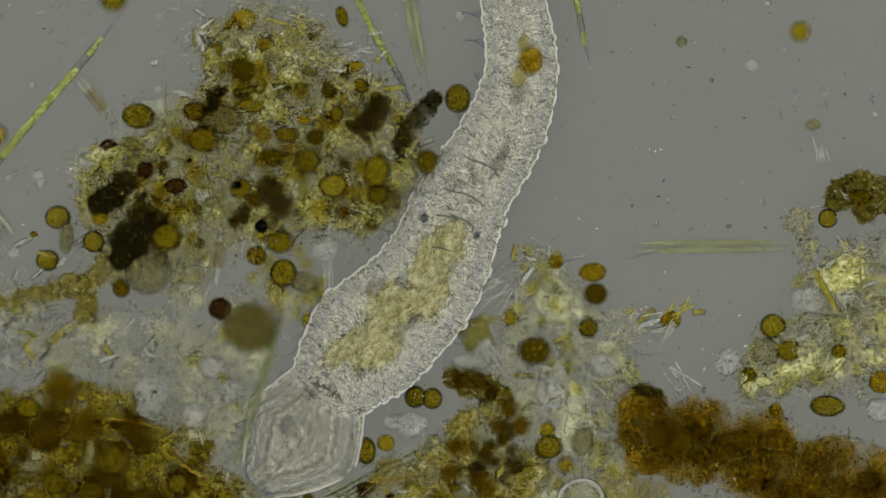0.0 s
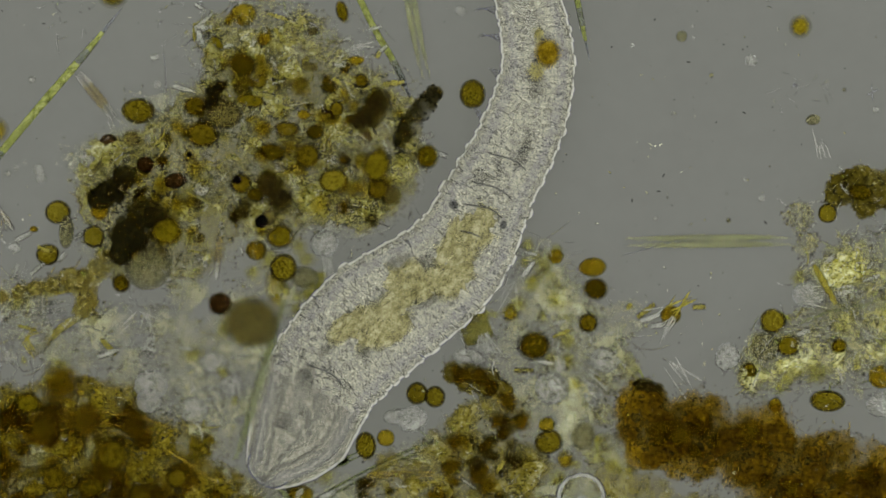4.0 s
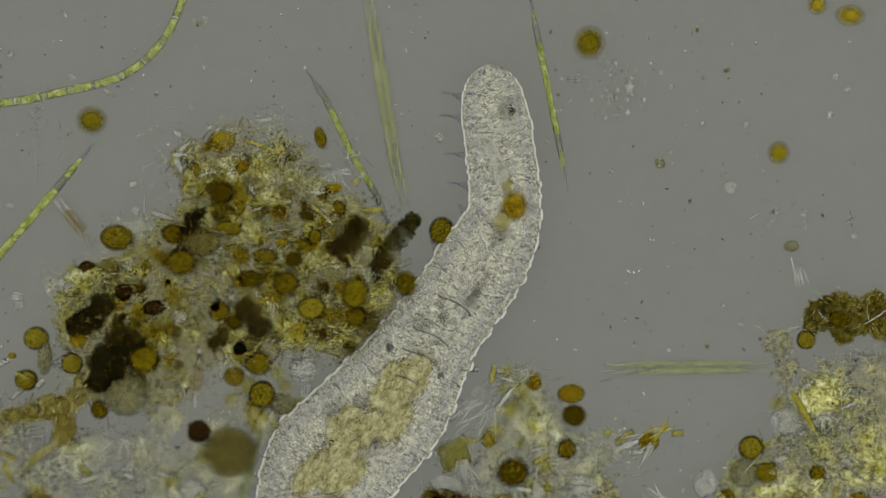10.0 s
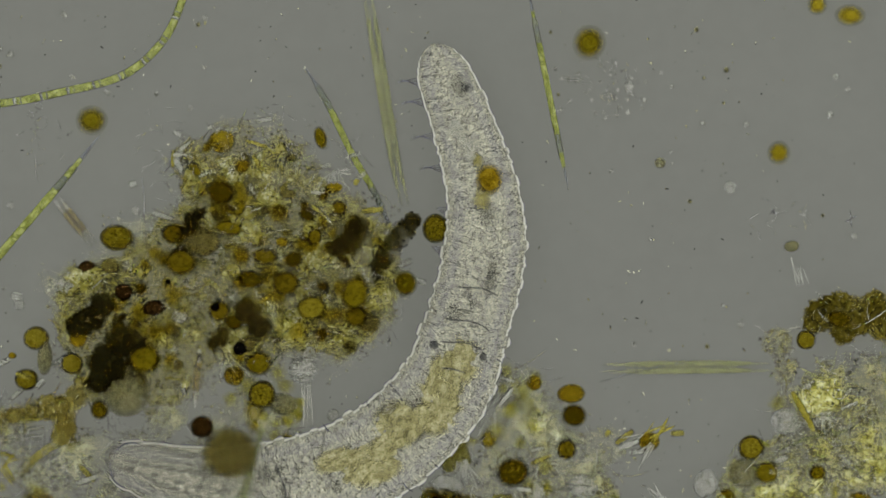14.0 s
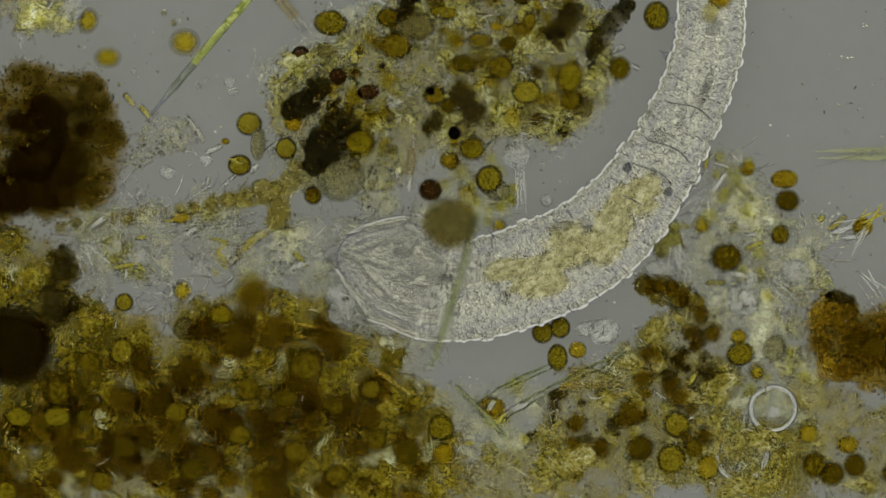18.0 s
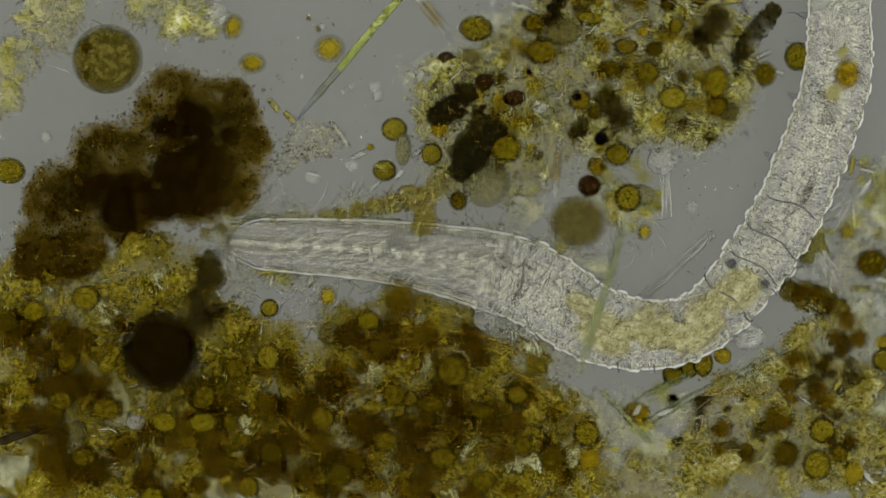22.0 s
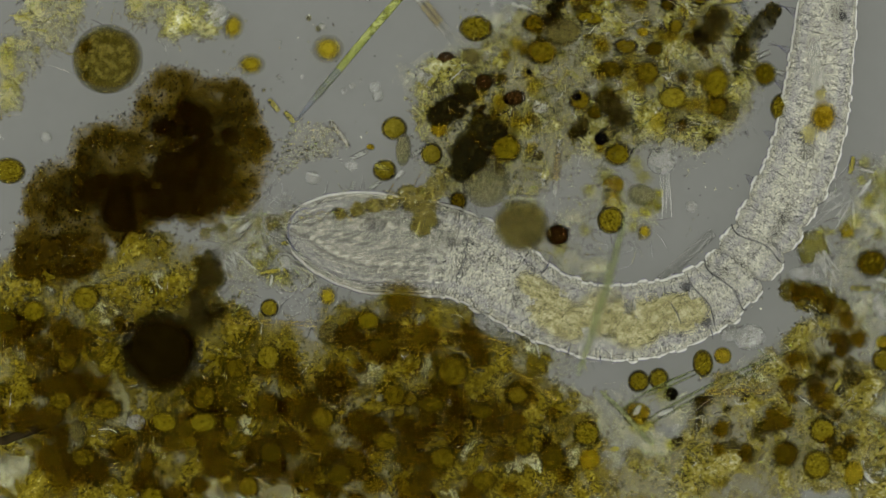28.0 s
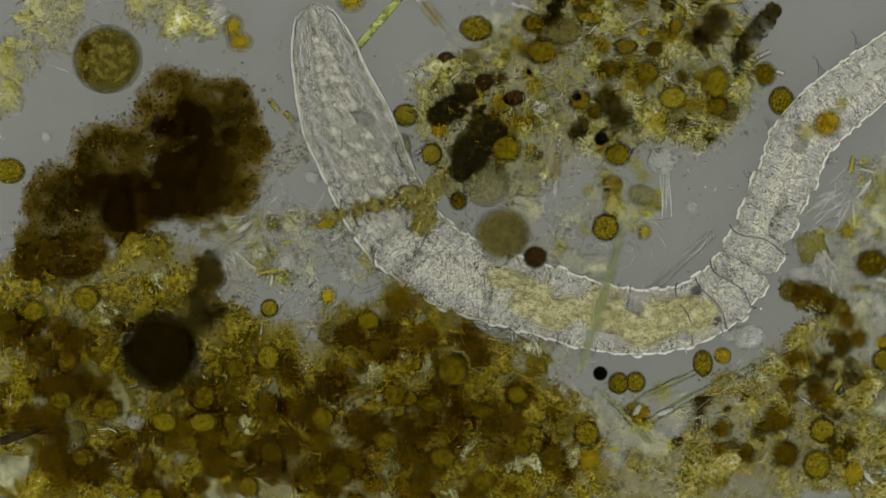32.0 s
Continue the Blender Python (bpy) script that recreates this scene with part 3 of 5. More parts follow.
clump("floc", "fluffy olive floc full of algae and dark crumbs", "floc",
      "430 100 90, 520 175 135, 400 240 115, 560 270 140, 640 230 95, 640 335 85, 300 300 110, 250 390 105, 215 330 75, 330 410 90, 480 350 95, 180 300 50, 690 270 60",
      0.085, FLOC, OLIVE_GRAINS, 7862, (1.7, 4.4), 1.3, 0.30, 6.0, [CLEAR_FIBRE, YELLOW_FIBRE, AMBER_FIBRE, CLEAR_FIBRE, OLIVE_FIBRE], 200)
# Pale fringe, and a stand-in for the bright halo round the floc's edge.
clump("floc", "pale granular fringe and bright halo round the olive floc", "floc",
      "430 100 100, 520 165 150, 400 240 130, 560 270 155, 640 230 110, 640 345 98, 300 300 128, 250 390 118, 210 320 92, 330 410 105, 480 360 108, 170 300 62, 700 270 70",
      0.030, PALE_FLOC, PALE_GRAINS, 2600, (2.2, 5.0), 120.7, 0.34, 7.0)
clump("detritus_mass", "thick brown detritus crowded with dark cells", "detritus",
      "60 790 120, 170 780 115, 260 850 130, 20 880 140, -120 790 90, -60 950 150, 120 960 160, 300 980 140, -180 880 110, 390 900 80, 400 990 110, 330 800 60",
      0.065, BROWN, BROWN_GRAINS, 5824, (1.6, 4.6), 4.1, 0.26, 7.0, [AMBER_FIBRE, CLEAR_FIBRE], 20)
clump("detritus_mass", "loose olive-grey detritus with clear gaps between cells", "detritus",
      "-300 670 100, -450 710 120, -560 690 100, -210 740 70, -330 610 60", 0.065, BROWN, OLIVE_GRAINS, 2835, (1.7, 4.4), 8.9, 0.34, 7.0, [CLEAR_FIBRE, AMBER_FIBRE, OLIVE_FIBRE], 12)
clump("detritus_mass", "loose olive-brown detritus with clear gaps between cells", "detritus",
      "-620 850 100, -560 850 140, -400 880 150, -250 930 140, -480 1000 140, -640 950 130, -300 1040 120, -460 800 70, -330 810 60",
      0.065, BROWN, BROWN_GRAINS, 5376, (1.6, 4.6), 7.7, 0.30, 7.0, [CLEAR_FIBRE, AMBER_FIBRE, OLIVE_FIBRE], 26)
clump("detritus_mass", "loose dark green-brown detritus among algae", "detritus",
      "850 800 75, 890 740 45, 780 850 75, 900 850 80, 700 900 90, 820 940 120, 930 940 100, 700 990 110, 1000 1010 110, 560 1000 80",
      0.065, LOOSE, OLIVE_GRAINS, 5140, (1.7, 4.4), 11.2, 0.34, 7.0, [OLIVE_FIBRE, CLEAR_FIBRE, AMBER_FIBRE], 24)
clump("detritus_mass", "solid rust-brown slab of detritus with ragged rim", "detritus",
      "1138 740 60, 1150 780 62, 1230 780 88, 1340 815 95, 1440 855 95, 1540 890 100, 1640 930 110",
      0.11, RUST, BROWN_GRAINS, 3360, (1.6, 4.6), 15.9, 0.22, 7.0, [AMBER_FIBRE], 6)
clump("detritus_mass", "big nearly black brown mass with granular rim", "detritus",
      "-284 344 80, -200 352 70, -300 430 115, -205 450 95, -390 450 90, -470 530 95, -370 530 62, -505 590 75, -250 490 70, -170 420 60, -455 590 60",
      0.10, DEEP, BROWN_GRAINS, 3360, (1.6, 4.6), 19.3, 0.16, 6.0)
clump("floc", "greenish yellow floc with clear cells and needles", "floc",
      "1500 520 90, 1480 620 95, 1380 650 65, 1545 600 90, 1560 470 70, 1330 670 40, 1620 540 110",
      0.06, MOSS_FLOC, OLIVE_GRAINS, 4600, (1.7, 4.4), 23.5, 0.36, 7.0, [YELLOW_FIBRE, CLEAR_FIBRE, GREEN_FIBRE, OLIVE_FIBRE], 60)
clump("detritus_mass", "loose yellow-green detritus under the rust-brown slab", "detritus",
      "1095 860 42, 1150 890 50, 1230 920 58, 1320 950 60, 1120 950 70, 1210 990 80, 1320 1020 80, 1420 1000 70, 1060 990 60", 0.05, LOOSE, OLIVE_GRAINS, 2100, (1.7, 4.4), 64.8, 0.40, 7.0, [CLEAR_FIBRE, OLIVE_FIBRE], 16)
clump("crumb", "dark olive crumb of packed algae", "detritus crumb",
      "1488 342 30, 1512 330 34, 1545 352 42, 1582 342 36, 1530 374 26, 1604 362 40, 1474 354 18", 0.07, CRUMB, OLIVE_GRAINS, 785, (1.7, 4.4), 27.2, 0.45, 5.0, [CLEAR_FIBRE], 8)
clump("floc", "pale grey-green floc between algal cells", "floc",
      "960 540 75, 1010 600 75, 930 600 50, 1060 640 60, 1000 690 60, 960 480 45, 1100 580 45, 930 690 50, 1010 760 55, 940 470 40, 900 650 50, 940 750 50, 890 710 40", 0.045, PALE_FLOC, PALE_GRAINS, 2457, (1.7, 4.4), 31.4, 0.42, 7.0, [CLEAR_FIBRE, OLIVE_FIBRE], 18)
clump("floc", "pale fluffy veil of slime and cell walls", "floc",
      "340 690 75, 420 650 65, 380 760 70, 270 700 60, 450 720 45, 520 530 45, 490 500 45, 400 610 60, 190 600 60, 300 600 55, 230 660 50, 130 640 50, 330 530 40, 420 540 40", 0.04, PALE_FLOC, PALE_GRAINS, 2646, (1.7, 4.4), 35.1, 0.42, 7.0, [CLEAR_FIBRE, YELLOW_FIBRE], 18)
clump("floc", "pale debris field with thin rods", "floc",
      "-150 590 70, -60 600 70, 20 560 60, -180 660 50, -100 560 60, 60 600 40, -190 560 40", 0.035, PALE_FLOC, PALE_GRAINS, 1269, (1.7, 4.4), 39.8, 0.45, 7.0, [CLEAR_FIBRE, YELLOW_FIBRE, CLEAR_FIBRE], 24)
clump("floc", "yellowish fluffy floc of small algae", "floc",
      "-510 190 50, -560 260 45, -590 330 40, -470 160 45, -280 170 60, -340 160 45, -230 190 40, -300 110 70", 0.05, GREEN_FLOC, OLIVE_GRAINS, 2116, (1.7, 4.4), 43.6, 0.40, 7.0, [YELLOW_FIBRE, CLEAR_FIBRE], 24)
clump("floc", "small grey-green translucent floc", "floc", "-55 410 42, -20 400 30, -80 440 26", 0.03, PALE_FLOC, OLIVE_GRAINS, 543, (1.7, 4.4), 47.0, 0.35, 6.0, [CLEAR_FIBRE], 5)
clump("crumb", "brown elongated crumb with fine hairs", "detritus crumb", "800 668 22, 830 676 30, 862 684 28, 890 700 20", 0.06, CRUMB, OLIVE_GRAINS, 482, (1.7, 4.4), 50.3, 0.25, 5.0, [CLEAR_FIBRE], 8)
clump("floc", "bright yellow-green cluster of tiny algae", "floc", "1110 660 30, 1080 690 25, 1130 690 22, 1065 740 30, 1060 800 35", 0.045, GREEN_FLOC, OLIVE_GRAINS, 785, (1.7, 4.4), 53.9, 0.35, 6.0, [GREEN_FIBRE], 5)
clump("floc", "small bristly greenish cluster", "floc", "1412 393 28, 1425 440 24", 0.04, GREEN_FLOC, OLIVE_GRAINS, 362, (1.7, 4.4), 57.1, 0.35, 5.0, [CLEAR_FIBRE], 6)
clump("floc", "pale granular slime between brown masses", "floc", "480 950 80, 520 890 60, 560 960 70, 640 960 70, 600 880 45, 1010 960 80, 960 880 55, 1040 900 60, 740 830 40, 900 830 45, 1080 830 50", 0.035, PALE_FLOC, PALE_GRAINS, 1874, (1.7, 4.4), 60.2, 0.4, 7.0, [CLEAR_FIBRE], 12)

clump("floc", "pale granular slime under the brown detritus", "floc",
      "60 800 110, 170 800 110, 260 860 130, 20 890 140, -60 950 140, 120 960 150, 300 970 140, -180 880 110, 400 940 110, -120 800 80", 0.045, PALE_FLOC, PALE_GRAINS, 4536, (1.7, 4.4), 93.3, 0.25, 8.0)
clump("floc", "pale granular slime under the loose detritus", "floc",
      "-300 700 100, -450 730 120, -560 710 100, -560 850 150, -400 880 150, -250 930 140, -480 1000 140, -640 950 130", 0.045, PALE_FLOC, PALE_GRAINS, 4536, (1.7, 4.4), 96.3, 0.25, 8.0)
clump("floc", "bright green slime at the floc's edge", "floc", "640 352 36, 612 385 30, 665 375 22, 600 350 24", 0.06, GREEN_FLOC, OLIVE_GRAINS, 378, (1.7, 4.4), 99.1, 0.35, 5.0)
clump("slime_strand", "olive-yellow fluffy strand stretched over the debris", "slime strand", "-230 568 13, -200 563 15, -170 559 17, -140 552 16, -110 549 17, -80 544 18, -50 541 18, -20 535 18, 10 531 19, 40 525 20, 70 519 20, 100 509 23, 130 500 22", 0.022, STRAND, OLIVE_GRAINS, 380, (1.7, 4.4), 84.4, 0.42, 5.0, [YELLOW_FIBRE], 8)
clump("slime_strand", "brown fuzzy strand lying in the debris", "slime strand", "150 520 16, 155 545 18, 165 570 14", 0.04, BROWN, OLIVE_GRAINS, 120, (1.7, 4.4), 90.1, 0.30, 5.0)

clump("slime_strand", "olive-brown fuzzy strand lying over the worm", "slime strand", "-110 549 8, -80 544 10, -50 541 11, -20 536 12, 10 532 13, 40 525 15, 70 519 18, 100 512 21, 130 504 27, 155 510 32, 160 535 26, 152 552 20, 178 488 24, 190 462 18",
      0.035, STRAND, OLIVE_GRAINS, 420, (2.0, 5.0), 86.2, 0.38, 4.0, [YELLOW_FIBRE, AMBER_FIBRE], 10, 0.066)

# ---- cells ----
LABELS = {
    "haze": ("faint yellow-green patch of blurred algae", "algal cell"),
    "pitch": ("pitch-dark lump in the big mass", "detritus"),
    "silted": ("large dark olive vesicle full of granules", "vesicle"),
    "umber": ("large dark umber round body with soft outline", "spore"),
    "smoky": ("smoky dark lump blurred in the floc", "soot"),
    "yellow": ("translucent yellow algal cell with granular content", "algal cell"),
    "olive": ("olive granular algal cell with a dark wall", "algal cell"),
    "dark": ("dark olive-brown round algal cell", "algal cell"),
    "orange": ("amber-brown round algal cell", "algal cell"),
    "shade": ("dark brown cell blurred in the murk", "algal cell"),
    "gold": ("golden cell blurred in the murk", "algal cell"),
    "soot": ("sooty black lump", "soot"),
    "russet": ("dark russet round cyst", "cyst"),
    "black": ("black opaque round spore", "spore"),
    "soft": ("blurred yellow algal cell with soft rim", "algal cell"),
    "dull": ("blurred dull olive algal cell with soft rim", "algal cell"),
    "murky": ("large murky olive translucent vesicle", "vesicle"),
    "pale": ("pale translucent vesicle with faint grain", "vesicle"),
    "clear": ("clear empty cell with a thin wall", "empty cell"),
}
CONTENT = {k: [ball(k + "_content", v[0], i + 1, 0.10, 1.6, 22, 13) for i in range(3)] for k, v in KINDS.items()}
SHELL = {k: ball(k + "_wall", v[1], 4, 0.03, 1.2, 26, 15) for k, v in KINDS.items()}
count = {"n": 0}


def cell(kind, x, y, rx, ry=None, z=None, turn=None, label=""):
    """One cell: its wall, and the granular content within it."""
    count["n"] += 1
    n = count["n"]
    ry = ry or rx
    rz = min(rx, ry) * 0.9
    thing = new("algal_cell" if LABELS[kind][1] == "algal cell" else LABELS[kind][1].replace(" ", "_"))
    floor_z = (0.0 if kind == "soft" else 0.02) if z is None else z
    thing.matrix_basis = Matrix.LocRotScale(at(x, y, floor_z + rz * 0.001), Euler((0, 0, turn if turn is not None else (n * 0.7) % 0.5 - 0.25)), Vector((rx, ry, rz)) * 0.001)
    tagged(thing, label or LABELS[kind][0], LABELS[kind][1], group=kind + " cells")
    part("wall", SHELL[kind], thing)
    part("content", CONTENT[kind][n % 3], thing, m=Matrix.LocRotScale(None, Euler((0, 0, n * 1.3)), Vector((0.90, 0.90, 0.90))))
    return thing


def cells(kind, text, z=None):
    for row in text.split(","):
        v = numbers(row)
        cell(kind, v[0], v[1], v[2], v[3] if len(v) > 3 else None, v[4] * 0.001 if len(v) > 4 else z)


def sooty_crumb(label, blobs, z, kind="smoky"):
    """A dark crumb of soft lumps grown together."""
    rows = [numbers(b) for b in blobs.split(",")]
    thing = new("crumb")
    thing.location = at(rows[0][0], rows[0][1], 0)
    tagged(thing, label, "detritus crumb")
    rnd = random.Random(int(rows[0][0]))
    for x, y, r in rows:
        for k in range(4):
            f = rnd.uniform(0.35, 0.7) if k else 0.9
            a, d = rnd.uniform(0, 6.3), (0 if k == 0 else r * rnd.uniform(0.4, 0.75))
            part("lump", CONTENT[kind][k % 3], thing, m=Matrix.LocRotScale(at(x + d * math.cos(a), y + d * math.sin(a), z + r * 0.0006) - thing.location, Euler((0, 0, a)), Vector((r * f, r * f * rnd.uniform(0.8, 1.0), r * f * 0.7)) * 0.001))
    return thing


for shape, seed in (("235 425 36, 220 460 26, 258 392 32, 285 388 18, 232 445 26", 111.3), ("205 350 28, 228 325 24, 182 362 20", 113.1), ("383 182 20, 396 168 13, 372 196 14", 115.9)):
    clump("crumb", "black ragged crumb like charred matter", "detritus crumb", shape, 0.04, SOOT, SOOT_GRAINS, 120, (2, 6), seed, 0.35, 4.0, None, 0, 0.105)
clump("crumb", "black oblong crumb of packed soot-like matter", "detritus crumb", "768 178 20, 756 192 22, 744 206 22, 733 220 22, 724 236 20, 716 250 17, 708 266 13", 0.04, SOOT, SOOT_GRAINS, 160, (2, 6), 117.5, 0.28, 4.0, None, 0, 0.072)
sooty_crumb("dark grey-olive crumb in the floc", "662 212 30, 678 190 26, 640 232 20", 0.080)
sooty_crumb("murky dark crumb in the floc", "490 340 26, 470 330 22, 500 372 24, 425 385 24", 0.075)
sooty_crumb("murky dark crumb at the slab's rim", "1140 690 20, 1158 700 18", 0.060)
sooty_crumb("dark blurred crumb beside the big mass", "-225 650 34, -228 690 40, -218 618 26, -240 720 36", 0.050)


def murk(label, blobs, z, many, small, large, seed, kind="shade", name="dense_core", category="detritus core"):
    """The dense heart of a mass: soft brown lumps pressed together."""
    rows = [numbers(b) for b in blobs.split(",")]
    thing = new(name)
    thing.location = at(rows[0][0], rows[0][1], 0)
    tagged(thing, label, category)
    rnd = random.Random(seed)
    for n in range(many):
        x, y, r = rows[n % len(rows)]
        a, d, f = rnd.uniform(0, 6.3), r * rnd.random() ** 0.6, rnd.uniform(small, large)
        part("lump", CONTENT[kind][n % 3], thing, m=Matrix.LocRotScale(at(x + d * math.cos(a), y + d * math.sin(a), z + rnd.uniform(0, 0.02)) - thing.location, Euler((0, 0, a)), Vector((f, f * rnd.uniform(0.7, 1.0), f * 0.5)) * 0.001))
    return thing


murk("pitch-dark heart of the big mass", "-285 430 70, -310 480 65, -245 470 55, -350 520 50, -225 415 50, -300 500 60, -400 500 40, -270 380 40", 0.070, 40, 22, 50, 18, "pitch")
murk("brown granules in the large vesicle", "-425 262 26, -412 232 22, -430 285 18", 0.100, 5, 10, 22, 19)
murk("dark dense heart of the brown detritus", "205 790 60, 130 740 60, 60 760 50, 280 870 60, 20 800 60, 160 850 80, 60 900 80", 0.060, 30, 16, 42, 4)
murk("dark reddish heart of the rust-brown slab", "1200 775 40, 1260 790 50, 1340 820 55, 1430 855 55, 1520 890 60, 1180 760 30", 0.085, 18, 14, 36, 23)
murk("soft dark brown heart of the crumb", "815 672 12, 845 680 14, 870 690 12", 0.05, 12, 10, 18, 16)
murk("dark dense heart of the brown detritus", "-40 900 80, 100 960 90, 250 960 80, 330 920 60, -100 850 60, 200 900 60", 0.060, 26, 16, 40, 6)
murk("dark patches in the loose detritus", "-500 760 70, -430 820 60, -560 880 70, -330 970 70, -250 900 50, -480 960 70", 0.055, 44, 16, 42, 7)
murk("dark green-brown patches in the loose detritus", "850 790 50, 890 740 35, 830 850 45, 760 900 60, 880 920 60, 700 930 50", 0.05, 22, 12, 30, 8)
murk("amber stains in the olive floc", "430 110 60, 520 180 110, 400 240 90, 560 270 110, 640 240 60, 640 330 50, 300 310 80, 250 390 80, 480 350 70, 330 400 60", 0.075, 34, 12, 30, 14, "gold")
murk("dark brown heart at the mass's lower side", "-60 1000 80, 60 1010 80, -150 960 60, 150 1000 60, -250 1000 60", 0.060, 22, 20, 44, 15)
murk("dark green-grey clusters in the loose detritus", "892 774 30, 880 800 28, 832 824 32, 850 790 28, 712 884 30, 662 924 30, 700 940 28, 760 930 28, 905 830 24, 640 880 22", 0.040, 30, 9, 20, 21, "smoky")
murk("yellow-olive slime beside the worm", "520 535 30, 560 505 26, 500 505 20, 562 520 20, 570 490 14", 0.02, 14, 8, 18, 31, "haze")
# in and round the upper floc
cells("olive", "248 207 31 24 30, 592 330 27 22 75, 170 428 20 20 40")
cells("yellow", "433 38 24 22 40, 470 80 14 13 60, 184 383 17 18 90, 630 120 17 9 70, 540 215 12 9 80")
cells("orange", "300 418 31 29 80, 668 305 27 33 75, 497 428 27 24 30, 756 287 22 24 40, 447 190 30 14 70, 440 160 20 12 70")
cells("dark", "433 128 28 23 70, 363 250 31 26 70, 547 287 26 25 75, 484 280 26 18 75, 217 510 18 19 20, 430 335 21 20 75, 598 205 14 17 75, 585 165 16 14 70, 640 155 16 14 70, 535 160 13 13 70, 670 345 20 22 75, 510 240 24 16 70, 350 200 22 20 70, 455 355 17 15 75, 560 245 18 15 80")
cells("russet", "195 265 17 18 30, 262 302 16 15 70, 315 330 20 14 70")
cells("black", "466 402 12 12 95, 340 285 5 5 95, 425 330 10 9 95")
cells("smoky", "658 398 17 15 60")
cells("murky", "400 215 34 26 60, 690 355 22 18 50")
cells("pale", "265 478 43 45 20, 540 500 26 20, 120 420 14 30")
cells("clear", "575 440 26 24, 165 290 26 22, 360 345 14 13 60, 75 325 10 10, 345 405 12 12 60, 280 160 8 8, 590 410 18 16 20, 270 690 30 28, 345 735 24 24 15, 380 650 24 18, 265 720 24 20, 410 690 22 20 10")
# right and below
cells("yellow", "1048 482 26 18, 683 783 17 16, 967 760 16 14, 1555 675 24 22 30, 983 463 14 14, 787 879 18 18 20, 912 989 22 24 20, 447 964 20 20 60, 531 886 26 22 10, 1185 566 20 18 20, 1370 725 12 14")
cells("olive", "1365 577 24 23 20, 1462 718 33 20 10, 970 790 26 22, 942 827 17 18, 648 796 19 25, 857 914 25 24 40, 847 974 27 28 40, 442 919 25 24 50, 1462 387 18 18 20")
cells("dark", "945 620 32 28, 1053 520 24 22, 1040 580 19 20, 792 954 27 27 40, 887 954 20 20 40, 207 809 33 33 90, 257 879 27 18 95, 382 959 26 31 80, 607 934 18 9 10, 1515 350 24 16 70, 105 850 26 24 95, 320 850 22 20 90, 170 865 30 20 95")
cells("orange", "1393 620 25 22 20, 1322 665 18 18 20, 60 720 24 20 100, 1480 620 16 14 50")
cells("black", "1043 578 8 8 35, 1125 686 9 5 60")
cells("dull", "1080 -137 30 32 0, 202 0 29 27 0")
cells("soft", "1415 57 21 22, 1541 -186 28 20, 1483 -204 18 18, 903 563 18 19, 1000 822 18 20, -181 202 20 25, -13 679 18 21 20, 490 520 22 40, 545 565 14 16 10")
cells("clear", "1430 530 32 24, 1490 525 26 22 10, 975 695 30 28, 730 750 28 24, 1070 645 26 22, 1328 118 11 11, 1285 640 22 26, 1555 725 26 22, 700 745 22 14, 830 640 30 14, 985 655 18 18, 815 30 10 9, 1150 -60 9 9, 1207 72 8 8")
cells("pale", "1352 622 27 27 10, 725 760 12 10 10, 1030 780 20 26, 1205 75 10 10, 1437 222 14 10")
# the left third
cells("olive", "-574 457 30 24, -116 699 17 17 20, -117 784 23 26 60, -436 681 26 24 60")
cells("orange", "-527 704 25 23 60, -298 899 30 22 60, -230 899 32 23 60, -253 932 18 14 60, -183 899 17 16 70, -320 1030 26 22 60")
cells("dark", "-574 724 26 22 60, -172 804 26 24 80, -228 854 25 29 70, -400 875 34 24 60, 10 990 28 24 90, 90 930 26 22 90, -20 890 26 24 95, -480 860 26 22 60, 190 960 28 26 95, 260 1000 26 22 90, -440 960 28 22 60, -110 950 26 24 95, -150 1010 22 22 90, 330 940 20 22 85")
cells("silted", "-399 262 63 62")
cells("murky", "-9 744 21 21 30, -452 915 18 20 50")
cells("clear", "-90 620 20 20, -135 600 16 16, -170 510 9 9, -510 398 10 10, 70 310 11 10, -210 180 22 24, -350 900 18 14 40, 20 640 14 14, 28 448 12 9, 628 520 11 11, -40 470 14 12")
cells("yellow", "157 540 18 22 20, -15 550 18 10 30, 62 415 8 6, 148 500 26 14 30")
cell("umber", -304, 774, 72, 73, 0.03, 0)


def bubble(x, y, r, z, nucleus):
    """A clear round vesicle: a thin bright wall with a dusky outer line, and a shining granule within."""
    thing = new("clear_vesicle")
    thing.location = at(x, y, z)
    tagged(thing, "clear round vesicle with a thin bright wall", "vesicle")
    for name, k, wide, matter in (("wall", 1.0, 0.0022, PALE_WALL), ("outer_line", 1.07, 0.0014, DUSKY_WALL)):
        ring = [(r * k * 0.001 * math.cos(a), r * k * 0.001 * (0.97 + 0.03 * math.sin(2 * a)) * math.sin(a), 0) for a in [2 * math.pi * n / 40 for n in range(41)]]
        part(name, tube("vesicle_" + name, ring, wide, matter, 6), thing)
    part("film", SHELL["clear"], thing, "", Matrix.LocRotScale(None, None, Vector((r, r, 14)) * 0.00098))
    if nucleus:
        part("granule", CONTENT["clear"][0], thing, "small bright granule", Matrix.LocRotScale(Vector((0.001, -0.006, 0.01)), None, Vector((9, 9, 6)) * 0.001))


bubble(1027, 886, 40, 0.045, True)
bubble(972, 968, 46, 0.04, False)
cells("dark", "1098 985 24 26 40, 1130 1000 26 24 30, 1170 985 22 24 40, 1240 1000 26 22 40")
cells("yellow", "1090 930 18 18 20, 1160 950 20 16 20, 1260 965 16 18 20, 1320 990 20 18 20, 1340 935 8 5 20")
# murk of half-hidden cells in the floc and in the brown masses
random.seed(5)
